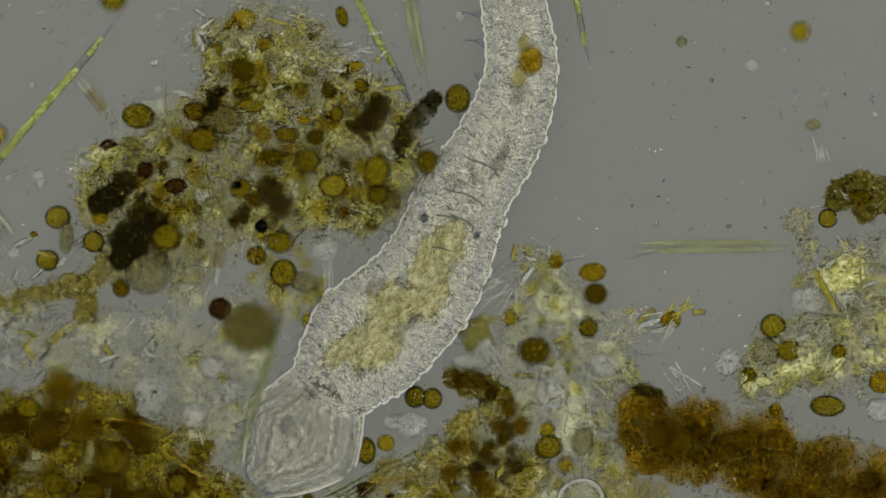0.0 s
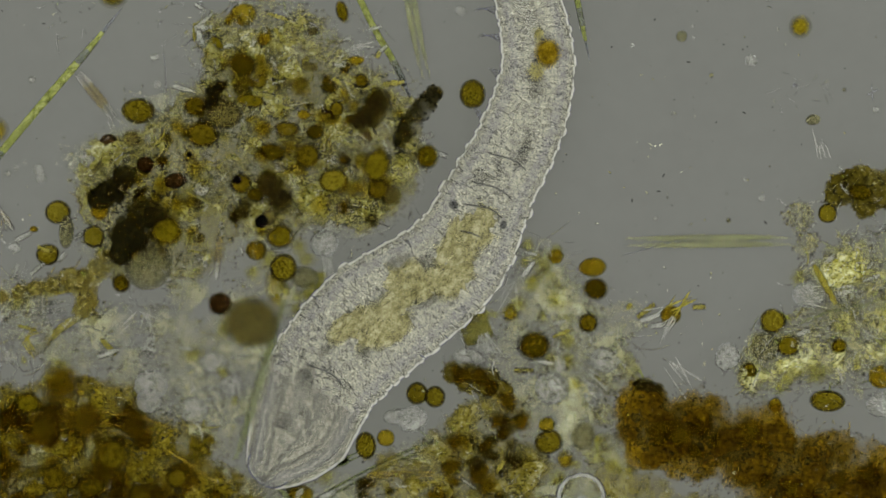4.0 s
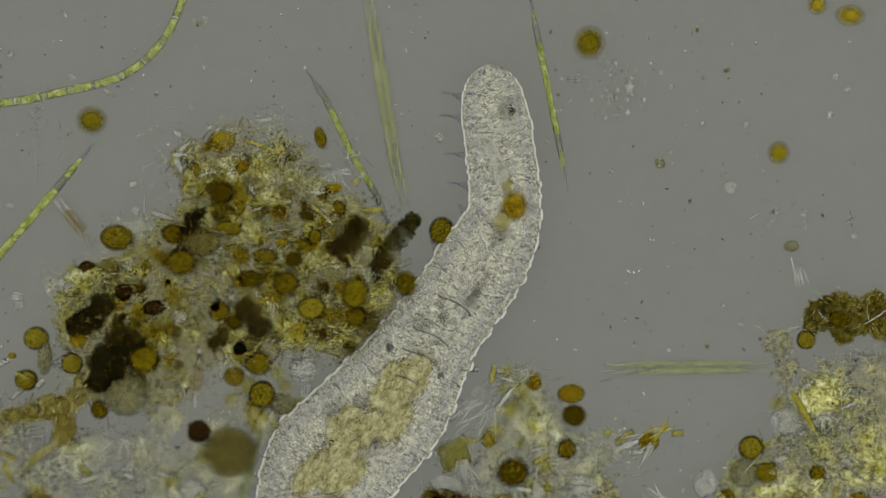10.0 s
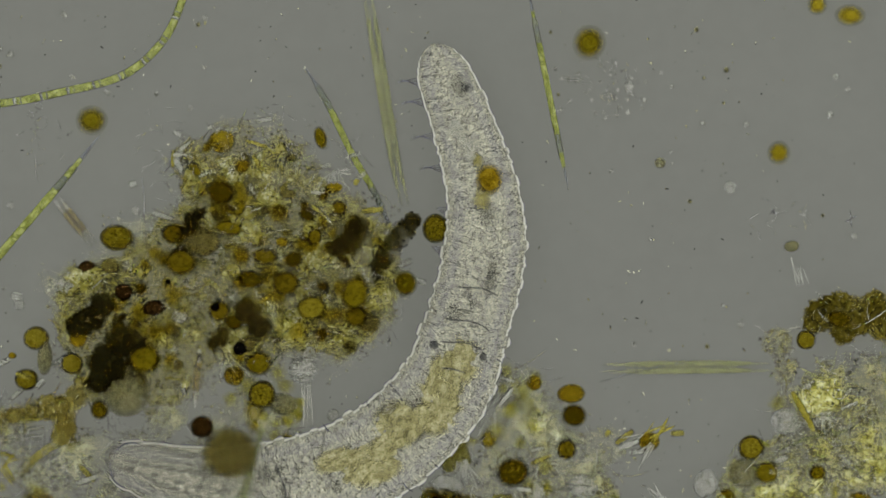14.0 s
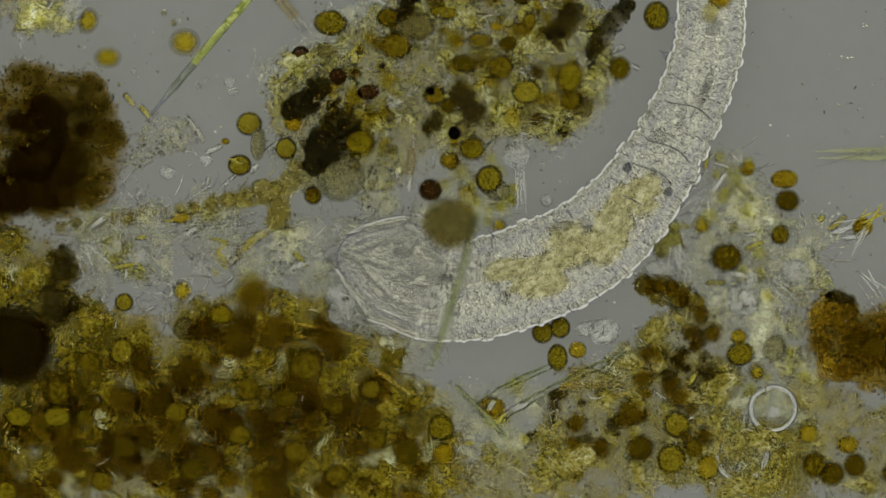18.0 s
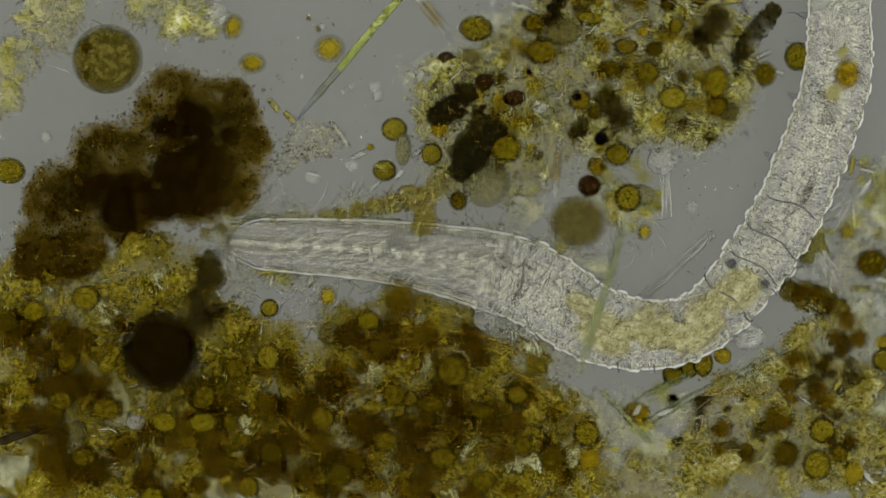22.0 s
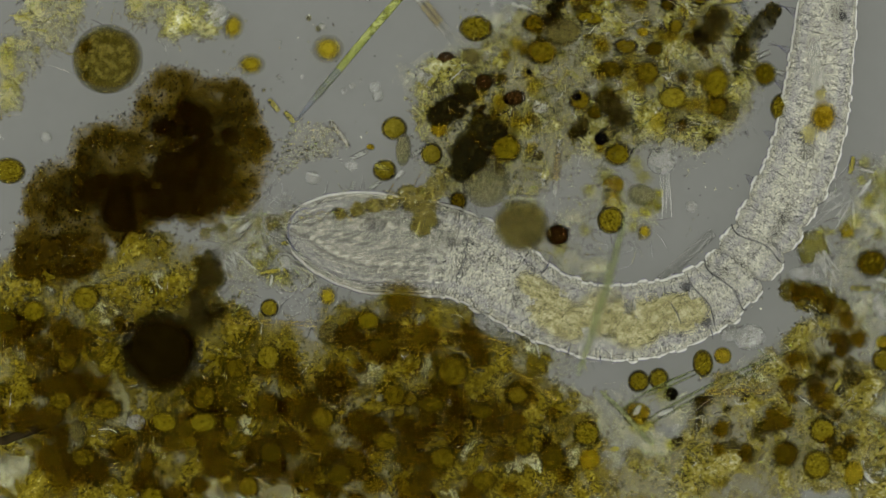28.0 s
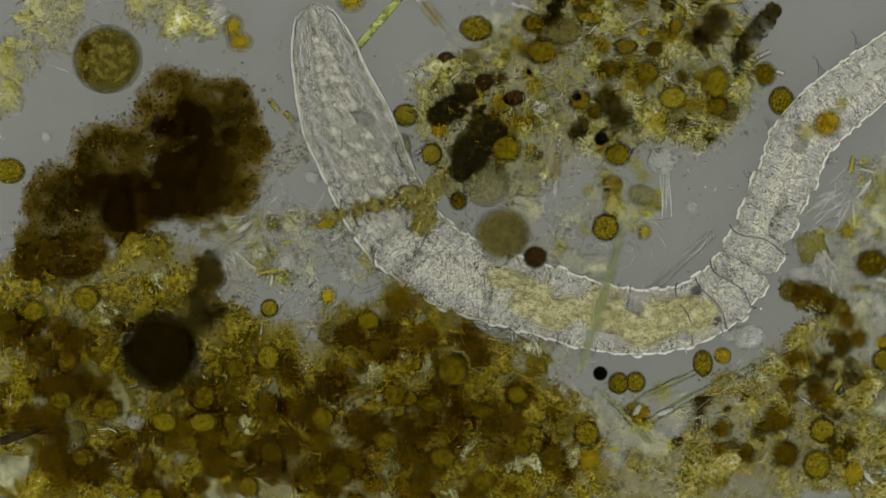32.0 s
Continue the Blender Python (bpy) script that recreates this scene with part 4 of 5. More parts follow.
FLOC_SPOTS = [(430, 100, 70), (520, 175, 115), (400, 240, 95), (560, 270, 120), (640, 230, 75), (640, 335, 65), (300, 300, 90), (250, 390, 85), (330, 410, 70), (480, 350, 75)]
for _ in range(80):
    bx, by, br = random.choice(FLOC_SPOTS)
    a, d = random.uniform(0, 6.3), br * random.random() ** 0.5
    cell(random.choice(["shade", "shade", "gold", "gold", "gold", "murky", "orange"]), bx + d * math.cos(a), by + d * math.sin(a), random.uniform(7, 18), random.uniform(7, 18), random.uniform(0.05, 0.075), random.uniform(0, 3), "small blurred brown cell half hidden in the floc")
for _ in range(64):
    bx, by, br = random.choice([(60, 790, 100), (170, 790, 95), (260, 850, 120), (20, 880, 130), (-60, 950, 140), (120, 960, 150), (300, 980, 130), (-180, 880, 100), (-400, 880, 140), (-480, 760, 110), (-560, 900, 120), (850, 900, 110), (720, 930, 100)])
    a, d = random.uniform(0, 6.3), br * random.random() ** 0.5
    cell(random.choice(["shade", "shade", "shade", "shade", "shade", "dark", "orange", "gold"]), bx + d * math.cos(a), by + d * math.sin(a), random.uniform(12, 30), random.uniform(12, 30), random.uniform(0.015, 0.05), random.uniform(0, 3), "brown algal cell sunk in the detritus")
for n, (bx, by, br, many) in enumerate(((960, 560, 110, 10), (1020, 660, 80, 6), (930, 480, 50, 5), (1500, 560, 120, 12), (1400, 650, 60, 5), (520, 200, 160, 10), (300, 330, 130, 8), (420, 640, 100, 6), (60, 570, 90, 6), (-130, 600, 90, 6),
                                        (-560, 240, 70, 6), (-300, 160, 70, 5), (-440, 700, 120, 8), (600, 930, 110, 8), (850, 880, 130, 10), (1040, 820, 80, 6), (500, 480, 60, 4), (-330, 620, 70, 5), (100, 660, 70, 4), (0, 880, 200, 8), (-450, 920, 160, 8))):
    murk("faint yellow-green cloud of blurred algae", "%d %d %d" % (bx, by, br), 0.025, many, 10, 26, 200 + n, "haze", "algal_cloud", "algal cloud")
# strewn over the open water
random.seed(11)
for _ in range(70):
    x, y = random.choice([(random.uniform(1010, 1560), random.uniform(-210, 420)), (random.uniform(-20, 420), random.uniform(-210, 40)), (random.uniform(-200, 60), random.uniform(150, 420))])
    cell(random.choice(["clear", "clear", "pale"]), x, y, random.uniform(2.2, 6), None, 0.0, 0, "tiny clear speck floating in the open water")
for _ in range(50):
    cell("clear", random.gauss(1115, 45), random.gauss(-60, 30), random.uniform(1.8, 4.4), None, 0.0, 0, "tiny clear speck in a loose cluster")


def specks(label, spots, many, sizes, material, seed):
    """Fine grains strewn in the open water, too many to count."""
    rows = [numbers(b) for b in spots.split(",")]
    thing = new("water_specks")
    thing.location = at(rows[0][0], rows[0][1])
    tagged(thing, label, "specks", kind="stuff")
    rnd = random.Random(seed)
    verts, faces = [], []
    for n in range(many):
        x0, y0, x1, y1 = rows[n % len(rows)]
        c, s = at(rnd.uniform(x0, x1), rnd.uniform(y0, y1), rnd.uniform(0.006, 0.07)) - thing.location, rnd.uniform(*sizes) * 0.001
        a, k, lie = len(verts), rnd.choice([1.0, 1.0, 1.3, 2.4]), Matrix.Rotation(rnd.uniform(0, 6.3), 3, "Z")
        verts += [c + lie @ Vector((math.cos(q * 1.0472) * s * k, math.sin(q * 1.0472) * s, 0)) for q in range(6)] + [c + Vector((0, 0, s)), c - Vector((0, 0, s))]
        for q in range(6):
            faces += [(a + q, a + (q + 1) % 6, a + 6), (a + (q + 1) % 6, a + q, a + 7)]
    part("grains", mesh_of("water_specks", verts, faces, material), thing)["kind"] = "stuff"


OPEN_WATER = "1000 -220 1560 420, 960 -220 1400 420, -20 -220 420 60, -220 180 90 460, 480 -220 800 60, 620 430 850 700, 1080 470 1320 700"
specks("pale tiny specks floating in the open water", OPEN_WATER, 320, (0.7, 2.1), PALE_GRAINS, 81)
specks("dark tiny specks floating in the open water", OPEN_WATER, 150, (0.7, 1.9), SOOT_GRAINS, 82)


# ---- fibres, needles and rods ----
def fibre(name, label, text, radius, material, z=0.012, taper=(0.35, 0.35), twins=0.0, core=None, sway=0.0, edges=True):
    """A fibre through plan points: a clear sheath, with a coloured core where it has one."""
    v = numbers(text)
    pts = list(zip(v[0::2], v[1::2]))
    thing = new(name)
    thing.location = at(*pts[0])
    tagged(thing, label, name.replace("_", " "), group=name.replace("_", " ") + "s" if name == "glassy_rod" else "")
    base = thing.location
    for k in ((-1, 1) if twins else (0,)):
        d = Vector(pts[-1]) - Vector(pts[0])
        n = Vector((-d.y, d.x)).normalized() * twins * k
        moved = [(x + n.x, y + n.y) for x, y in pts]
        track = [p - base for p in line(moved, z, 14, sway, 3)]
        for q in (-1, 1) if edges and radius > 3 else ():
            rim = Vector((-d.y, d.x)).normalized() * radius * 0.95 * q
            part("edge", tube(name + "_edge", [p + Vector((rim.x * 0.001, -rim.y * 0.001, 0.001)) for p in track[len(track) // 6:len(track) - len(track) // 6]], 0.0009, EDGE, 4), thing)
        part("strand" if twins else "sheath", tube(name, track, radius * 0.001, material, 8, taper, 0.05, 5), thing)
        if core:
            cut = len(track) // 7
            part("core", tube(name + "_core", track[cut:len(track) - cut], radius * 0.00112, core, 8, (0.55, 0.55), 0.05, 7), thing)
    return thing


def chain(text, length, radius, z=0.012):
    """A filament of barrel cells end to end, with clear gaps between them."""
    v = numbers(text)
    track = line(list(zip(v[0::2], v[1::2])), z, 4)
    thing = new("algal_filament")
    thing.location = track[0]
    tagged(thing, "curved yellow-green algal filament with clear joints", "algal filament")
    run, start = 0.0, 0
    part("sheath", tube("filament_sheath", [p - track[0] for p in track[::4]], radius * 0.00090, CLEAR_FIBRE, 8), thing)
    for q in (-1, 1):
        rim = []
        for i in range(2, len(track) - 2, 3):
            d = (track[i + 2] - track[i - 2]).normalized()
            rim.append(track[i] - track[0] + Vector((-d.y, d.x, 0)) * radius * 0.00106 * q)
        part("edge", tube("filament_edge", rim, 0.0010, EDGE, 4), thing)
    for i in range(1, len(track)):
        run += (track[i] - track[i - 1]).length
        if run > length * 0.001:
            mid = [p - track[0] for p in track[start:i]]
            if len(mid) > 2:
                part("segment", tube("filament_segment", mid, radius * 0.00108, GREEN_FIBRE, 8, (0.9, 0.9), 0.05, i), thing)
                d = (track[i] - track[i - 2]).normalized()
                across = Vector((-d.y, d.x, 0)) * radius * 0.001
                for k in (-1, 2):
                    c = track[min(i + k, len(track) - 1)] - track[0] + Vector((0, 0, 0.006))
                    part("joint", tube("filament_joint", [c - across, c, c + across], 0.0011, JOINT, 5), thing)
            run, start = 0.0, i
    return thing


chain("-120 -18 38 -29 148 -49 258 -79 328 -139 363 -214 380 -300", 46, 6.4, 0.04)
fibre("algal_filament", "long straight yellow-green filament with clear tips", "-69 369 60 215 150 110 218 26", 6.6, SLATE, 0.04, (0.3, 0.1), 0, GREEN_FIBRE)
fibre("algal_filament", "bent green filament with a grey pointed tip", "578 -94 618 -30 662 60 700 125 730 190", 5.4, SLATE, 0.04, (0.1, 0.5), 0, GREEN_FIBRE)
fibre("diatom_needle", "pale greenish glassy diatom needle", "690 -214 712 -80 735 60 755 150", 5, FAINT_GREEN, 0.0, (0.5, 0.3), 6, FAINT_GREEN, 0, False)
fibre("diatom_needle", "slender needle with green granules and pale tips", "973 -226 990 -140 1018 0 1042 118", 5.0, SLATE, 0.045, (0.1, 0.08), 0, GREEN_FIBRE)
fibre("diatom_needle", "pale yellow glassy needle in open water", "1105 438 1200 437 1300 436 1402 436", 5, FAINT_GREEN, 0.0, (0.2, 0.2), 6, FAINT_GREEN, 0, False)
fibre("diatom_needle", "short pale needle with a reddish streak", "138 138 170 178 204 220", 4, CLEAR_FIBRE, 0.0, (0.4, 0.3), 5, AMBER_FIBRE, 0, False)
fibre("diatom_needle", "amber pointed needle standing off the floc", "1436 478 1475 548", 5, AMBER_FIBRE, 0.06, (0.6, 0.25), 0, YELLOW_FIBRE)
fibre("diatom_needle", "upright amber and blue-grey needle", "396 396 390 450 386 505", 5, CLEAR_FIBRE, 0.07, (0.6, 0.3), 0, AMBER_FIBRE)
fibre("algal_filament", "faint jointed pale filament", "300 575 255 625 208 672", 8, CLEAR_FIBRE, 0.01, (0.7, 0.7))
fibre("algal_filament", "light green strand across the floc", "1405 585 1460 562 1520 548 1590 530", 2.4, OLIVE_FIBRE, 0.05, (0.5, 0.8), 0, None, 3)
fibre("algal_filament", "bright green filament lying in the brown detritus", "542 854 590 832 636 812", 2.2, OLIVE_FIBRE, 0.03, (0.4, 0.5), 4)
fibre("algal_filament", "bright green filament lying in the brown detritus", "552 900 630 856 720 812 800 782", 2.6, OLIVE_FIBRE, 0.03, (0.4, 0.5), 5)
fibre("algal_filament", "green filament bent over the detritus", "500 882 560 842 620 815", 2.4, OLIVE_FIBRE, 0.03, (0.4, 0.5), 0, None, 2)
fibre("rod", "brown straight rod in the detritus", "650 848 710 846 770 847", 2.5, AMBER_FIBRE, 0.05, (0.8, 0.8), 3)
fibre("algal_filament", "olive filament crossing the gap", "466 844 510 886 558 940", 4, OLIVE_FIBRE, 0.05, (0.5, 0.5))
fibre("algal_filament", "long olive filament lying over the worm", "508 540 490 600 470 670 448 740 424 816", 6.5, OLIVE_FIBRE, 0.175, (0.5, 0.4), 0, None, 1)
fibre("glassy_rod", "thin glassy rod with parallel edges", "668 566 600 628 524 698", 4, CLEAR_FIBRE, 0.0, (0.8, 0.8), 5, None, 0, False)
fibre("glassy_rod", "thin glassy rod lying in the debris", "-20 566 50 558 118 549", 4, CLEAR_FIBRE, 0.01, (0.5, 0.5), 7)
fibre("rod", "black straight rod in the detritus", "-620 946 -540 916 -474 890", 8, BLACK_FIBRE, 0.066, (0.7, 0.8))
fibre("algal_filament", "fine grey hair-like filament in water", "290 100 294 150 292 220", 1.5, GREY_FIBRE, 0.01)
fibre("algal_filament", "fine grey filament trailing from the detritus", "1100 462 1180 440 1250 428", 1.2, GREY_FIBRE, 0.01)
fibre("diatom_needle", "thin amber spindle with a clear end", "-10 368 8 392 24 416", 4, AMBER_FIBRE, 0.01, (0.4, 0.2), 0, CLEAR_FIBRE)
fibre("diatom_needle", "clear small spindle-shaped diatom", "-118 330 -100 352", 5, CLEAR_FIBRE, 0.01, (0.4, 0.4), 0, YELLOW_FIBRE)
fibre("diatom_needle", "clear small spindle-shaped diatom", "-90 352 -72 372", 5, CLEAR_FIBRE, 0.01, (0.4, 0.4), 0, YELLOW_FIBRE)
fibre("glassy_rod", "clear short rod near the floc", "362 462 368 484", 4, CLEAR_FIBRE, 0.06, (0.8, 0.8))
fibre("glassy_rod", "clear rod with dark parallel edges", "1225 553 1248 552", 5, YELLOW_FIBRE, 0.012, (0.8, 0.8))
fibre("slime_strand", "grey twisted strand beside the bubble", "960 1000 985 900 1010 850", 5, CLEAR_FIBRE, 0.03, (0.5, 0.5), 6, None, 3)
fibre("algal_filament", "thin dark straight filament along the mass's rim", "-200 722 -120 724 -30 727", 1.3, AMBER_FIBRE, 0.10, (0.6, 0.6), 3)
fibre("algal_filament", "faint long straight strand among the debris", "-240 640 -190 590 -130 520", 4, CLEAR_FIBRE, 0.02, (0.5, 0.5), 4)
fibre("algal_filament", "faint pale strand leading to the floc", "60 640 110 590 160 560", 7, CLEAR_FIBRE, 0.02, (0.5, 0.5), 0, YELLOW_FIBRE)
cell("orange", 606, 31, 12, 22, 0.02, 0.25, "russet oval diatom with granular content")
fibre("algal_filament", "long amber strand lying in the brown detritus", "70 728 150 733 230 742 305 762", 3, AMBER_FIBRE, 0.072, (0.6, 0.5), 0, None, 1)
fibre("algal_filament", "long amber strand lying in the brown detritus", "95 752 180 755 290 776", 2.4, AMBER_FIBRE, 0.072, (0.6, 0.5), 0, None, 1)
fibre("algal_filament", "long amber strand lying in the brown detritus", "30 772 120 768 215 775", 2.2, AMBER_FIBRE, 0.070, (0.6, 0.5), 0, None, 1)
fibre("rod", "brown pointed rod in the brown detritus", "300 800 345 828 390 860", 2.8, AMBER_FIBRE, 0.11, (0.7, 0.6))


BOX = cell_matter("box_diatom_content", (0.085, 0.080, 0.016), (0.135, 0.130, 0.034), (0.20, 0.19, 0.08), 0.40, (0.95, 1.0, 0.6), tint=(0.92, 0.88, 0.55))


def frustule(x, y, w, h, turn):
    """A box-shaped diatom: an olive body between two glassy side walls."""
    thing = new("box_diatom")
    thing.matrix_basis = Matrix.Translation(at(x, y, 0.012)) @ Matrix.Rotation(turn, 4, "Z")
    tagged(thing, "square olive diatom in a clear glassy frame", "diatom")
    body = ball("box_diatom_body", BOX, 3, 0.04, 1.5, 16, 12)
    for v in body.vertices:
        c = v.co
        k = 1 / max(0.5, (abs(c.x) ** 6 + abs(c.y) ** 6) ** (1 / 6) / max(0.001, math.hypot(c.x, c.y)))
        v.co = (c.x * k, c.y * k, c.z)
    for z in (0.0, 0.006):
        part("body", body, thing, "olive content", Matrix.LocRotScale(Vector((0, 0, z)), None, Vector((w, h, 14)) * 0.001))
    for k in (-1, 1):
        part("side_wall", tube("frustule_side", [(k * w * 0.00105, -h * 0.0013, 0), (k * w * 0.00108, 0, 0.004), (k * w * 0.00105, h * 0.0013, 0)], 0.003, CLEAR_FIBRE, 6, (0.5, 0.5)), thing)
        part("end_wall", tube("frustule_end", [(-w * 0.00105, k * h * 0.0011, 0), (0, k * h * 0.0011, 0.004), (w * 0.00105, k * h * 0.0011, 0)], 0.002, CLEAR_FIBRE, 6, (0.5, 0.5)), thing)


frustule(842, 592, 26, 26, 0.35)
frustule(968, 500, 12, 16, 0.9)
frustule(-185, 520, 12, 20, 0.2)
clump("floc", "bright green granular cluster of tiny algae", "floc", "985 525 26, 1000 540 18", 0.05, GREEN_FLOC, OLIVE_GRAINS, 160, (3, 6), 102.2, 0.35, 5.0)
clump("floc", "bright green algal slime in the detritus", "floc", "-294 905 34, -310 940 24, -270 880 18", 0.085, GREEN_FLOC, OLIVE_GRAINS, 160, (3, 6), 104.6, 0.35, 6.0)
random.seed(41)
for x, y, s, many in ((90, 480, 90, 9), (40, 560, 80, 6), (-110, 610, 90, 8), (250, 620, 90, 6), (880, 470, 50, 5), (950, 640, 90, 6), (1100, 560, 60, 4), (1480, 540, 90, 6), (420, 60, 85, 14), (600, 110, 80, 12), (250, 300, 80, 7), (700, 270, 60, 6), (330, 150, 60, 6), (-560, 620, 60, 5), (560, 900, 90, 5), (900, 880, 90, 5)):
    for _ in range(many):
        px, py, a, l = x + random.uniform(-s, s), y + random.uniform(-s * 0.7, s * 0.7), random.gauss(-0.4, 0.7), random.uniform(12, 42)
        fibre("glassy_rod", "clear glassy diatom rod lying in the debris", "%.0f %.0f %.0f %.0f" % (px, py, px + l * math.cos(a), py + l * math.sin(a)), random.uniform(3.1, 5.5), random.choice([CLEAR_FIBRE, CLEAR_FIBRE, YELLOW_FIBRE]), random.uniform(0.06, 0.10) if many > 9 else random.uniform(0.02, 0.06), (0.6, 0.6))
random.seed(21)
for x, y, a, n, spread, long, mat_, zz in ((1185, 562, 2.45, 7, 0.7, 55, CLEAR_FIBRE, 0.02), (1185, 562, -0.7, 5, 0.5, 55, YELLOW_FIBRE, 0.02), (850, 600, 1.3, 11, 0.5, 55, CLEAR_FIBRE, 0.01),
                                           (900, 500, 2.2, 12, 0.8, 75, CLEAR_FIBRE, 0.008), (1455, 290, -1.7, 6, 0.3, 50, CLEAR_FIBRE, 0.01), (255, 560, 1.6, 7, 1.4, 40, CLEAR_FIBRE, 0.012), (370, 60, 1.9, 8, 0.9, 60, GREY_FIBRE, 0.012),
                                           (540, 40, 1.5, 6, 1.6, 45, GREY_FIBRE, 0.012), (630, 90, 0.9, 8, 1.8, 42, CLEAR_FIBRE, 0.03), (1500, 460, -1.2, 6, 1.6, 60, FAINT_GREEN, 0.0), (45, 610, 0.3, 8, 1.2, 40, YELLOW_FIBRE, 0.012),
                                           (-190, 600, 1.1, 8, 0.6, 60, CLEAR_FIBRE, 0.02), (566, 450, 1.5, 6, 0.12, 90, CLEAR_FIBRE, 0.008), (1030, 670, 0.8, 7, 0.4, 60, CLEAR_FIBRE, 0.01), (1180, 650, 0.9, 5, 0.4, 70, CLEAR_FIBRE, 0.01),
                                           (-590, 560, 2.0, 8, 0.8, 60, CLEAR_FIBRE, 0.01), (1400, 160, 0.3, 3, 0.6, 12, GREY_FIBRE, 0.01), (1540, 175, 0.3, 4, 2.6, 16, GREY_FIBRE, 0.01)):
    bunch = new("needle_bunch")
    bunch.location = at(x, y)
    tagged(bunch, "loose bunch of thin glassy needles and hairs", "needles", "needle bunches")
    for k in range(n):
        b = a + random.uniform(-spread, spread)
        l = long * random.uniform(0.5, 1.1)
        o = random.uniform(-0.25, 0.25) * long
        p0 = (x + o * math.sin(a), y - o * math.cos(a))
        p1 = (p0[0] + l * math.cos(b), p0[1] + l * math.sin(b))
        part("needle", tube("needle", [p - bunch.location for p in line([p0, p1], zz + 0.032, 12)], random.uniform(0.0012, 0.0026), mat_, 6, (0.4, 0.2)), bunch)


# ---- tangles of fine hairs, threads and cell walls ----
def tangle(blobs, many, long, thick, material, z, seed):
    """Fine hairs lying every way, too many to count."""
    rows = [numbers(b) for b in blobs.split(",")]
    thing = new("hair_tangle")
    thing.location = at(rows[0][0], rows[0][1])
    rnd = random.Random(seed)
    area = [r * r for _, _, r in rows]
    strands = []
    for _ in range(many):
        x, y, r = rnd.choices(rows, area)[0]
        a, d = rnd.uniform(0, 6.3), r * rnd.random() ** 0.5
        x, y = x + d * math.cos(a), y + d * math.sin(a)
        up = rnd.uniform(0.2, 1.0) * z
        if material is HAIRS and rnd.random() < 0.05:
            s, q, b = rnd.uniform(4, 13), rnd.uniform(0.6, 1.0), rnd.uniform(0, 6.3)
            track = [(x + s * (1 + 0.16 * math.sin(3 * k + b)) * math.cos(k), y + s * q * (1 + 0.16 * math.sin(2 * k + b)) * math.sin(k)) for k in [2 * math.pi * n / 18 for n in range(19)]]
        else:
            way, l, turn = rnd.uniform(0, 6.3), rnd.uniform(*long) * (2.0 if rnd.random() < 0.1 else 1.0), rnd.gauss(0, 0.22)
            track = []
            for k in range(5):
                track.append((x, y))
                x, y, way = x + math.cos(way) * l / 5, y + math.sin(way) * l / 5, way + turn * 0.5
        strands.append((track, up, rnd.uniform(*thick) * 0.0005))
    some = []
    # Pale hairs get a dark copy set off to one side as their shade.
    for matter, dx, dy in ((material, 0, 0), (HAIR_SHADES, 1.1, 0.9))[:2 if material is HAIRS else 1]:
        verts, faces = [], []
        for track, up, wide in strands:
            k0, n = len(verts), len(track)
            for k, (x, y) in enumerate(track):
                x1, y1 = track[min(n - 1, k + 1)]
                x2, y2 = track[max(0, k - 1)]
                size = math.hypot(x1 - x2, y1 - y2) or 1.0
                side = Vector(((y1 - y2) / size, (x1 - x2) / size, 0)) * wide * (0.4 if n == 5 and k in (0, 4) else 1.0)
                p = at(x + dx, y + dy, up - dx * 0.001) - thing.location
                verts += [p + side, p - side, p + Vector((0, 0, wide))]
            for k in range(n - 1):
                for q in range(3):
                    a0, b0 = k0 + k * 3 + q, k0 + k * 3 + (q + 1) % 3
                    faces.append((a0, b0, b0 + 3, a0 + 3))
        some.append(mesh_of("hair_tangle", verts, faces, matter))
    return thing, some


def hair_tangle(label, *args):
    thing, some = tangle(*args)
    for mesh in some:
        tagged(part("hairs", mesh, thing), kind="stuff")
    tagged(thing, label, "hair tangle", "hair tangles")


hair_tangle("pale fuzz of fine hairs in the olive floc", "430 90 100, 520 175 150, 400 240 130, 560 270 155, 640 220 115, 640 335 100, 300 300 125, 250 390 120, 330 410 110, 480 350 110", 1300, (10, 32), (0.6, 1.3), HAIRS, 0.10, 61)
hair_tangle("golden hairs in the olive floc", "430 90 80, 520 175 130, 400 240 110, 560 270 130, 300 300 110, 250 390 100, 640 335 80", 320, (10, 30), (0.8, 1.8), GOLD_HAIRS, 0.08, 62)
hair_tangle("pale fuzz of hairs beside the worm", "340 690 90, 420 650 80, 380 760 80, 270 700 70, 520 540 60, 490 500 60, 400 610 70, 290 600 70, 190 640 60", 620, (14, 45), (0.7, 1.6), HAIRS, 0.045, 63)
hair_tangle("pale fuzz of hairs between the algae", "960 540 85, 1010 600 85, 930 640 70, 1060 640 65, 1000 700 70, 960 470 50, 870 600 60, 1060 780 60, 920 500 50", 700, (12, 42), (0.7, 1.6), HAIRS, 0.05, 64)
hair_tangle("pale fuzz of hairs in the loose detritus", "850 800 90, 780 860 90, 900 860 90, 700 920 100, 820 940 120, 960 930 110, 560 950 100, 1040 880 70, 480 930 80", 700, (10, 34), (0.7, 1.5), HAIRS, 0.06, 65)
hair_tangle("pale fuzz of hairs in the greenish floc", "1500 520 100, 1480 620 105, 1380 650 75, 1545 600 100, 1560 470 80, 1330 670 50", 620, (12, 42), (0.8, 1.8), HAIRS, 0.07, 66)
hair_tangle("pale fuzz of hairs over the debris field", "-150 590 80, -60 600 90, 20 570 80, -180 660 60, -100 560 70, 60 610 60, 130 600 60, -60 680 50, 100 680 50", 620, (14, 50), (0.8, 1.9), HAIRS, 0.05, 67)
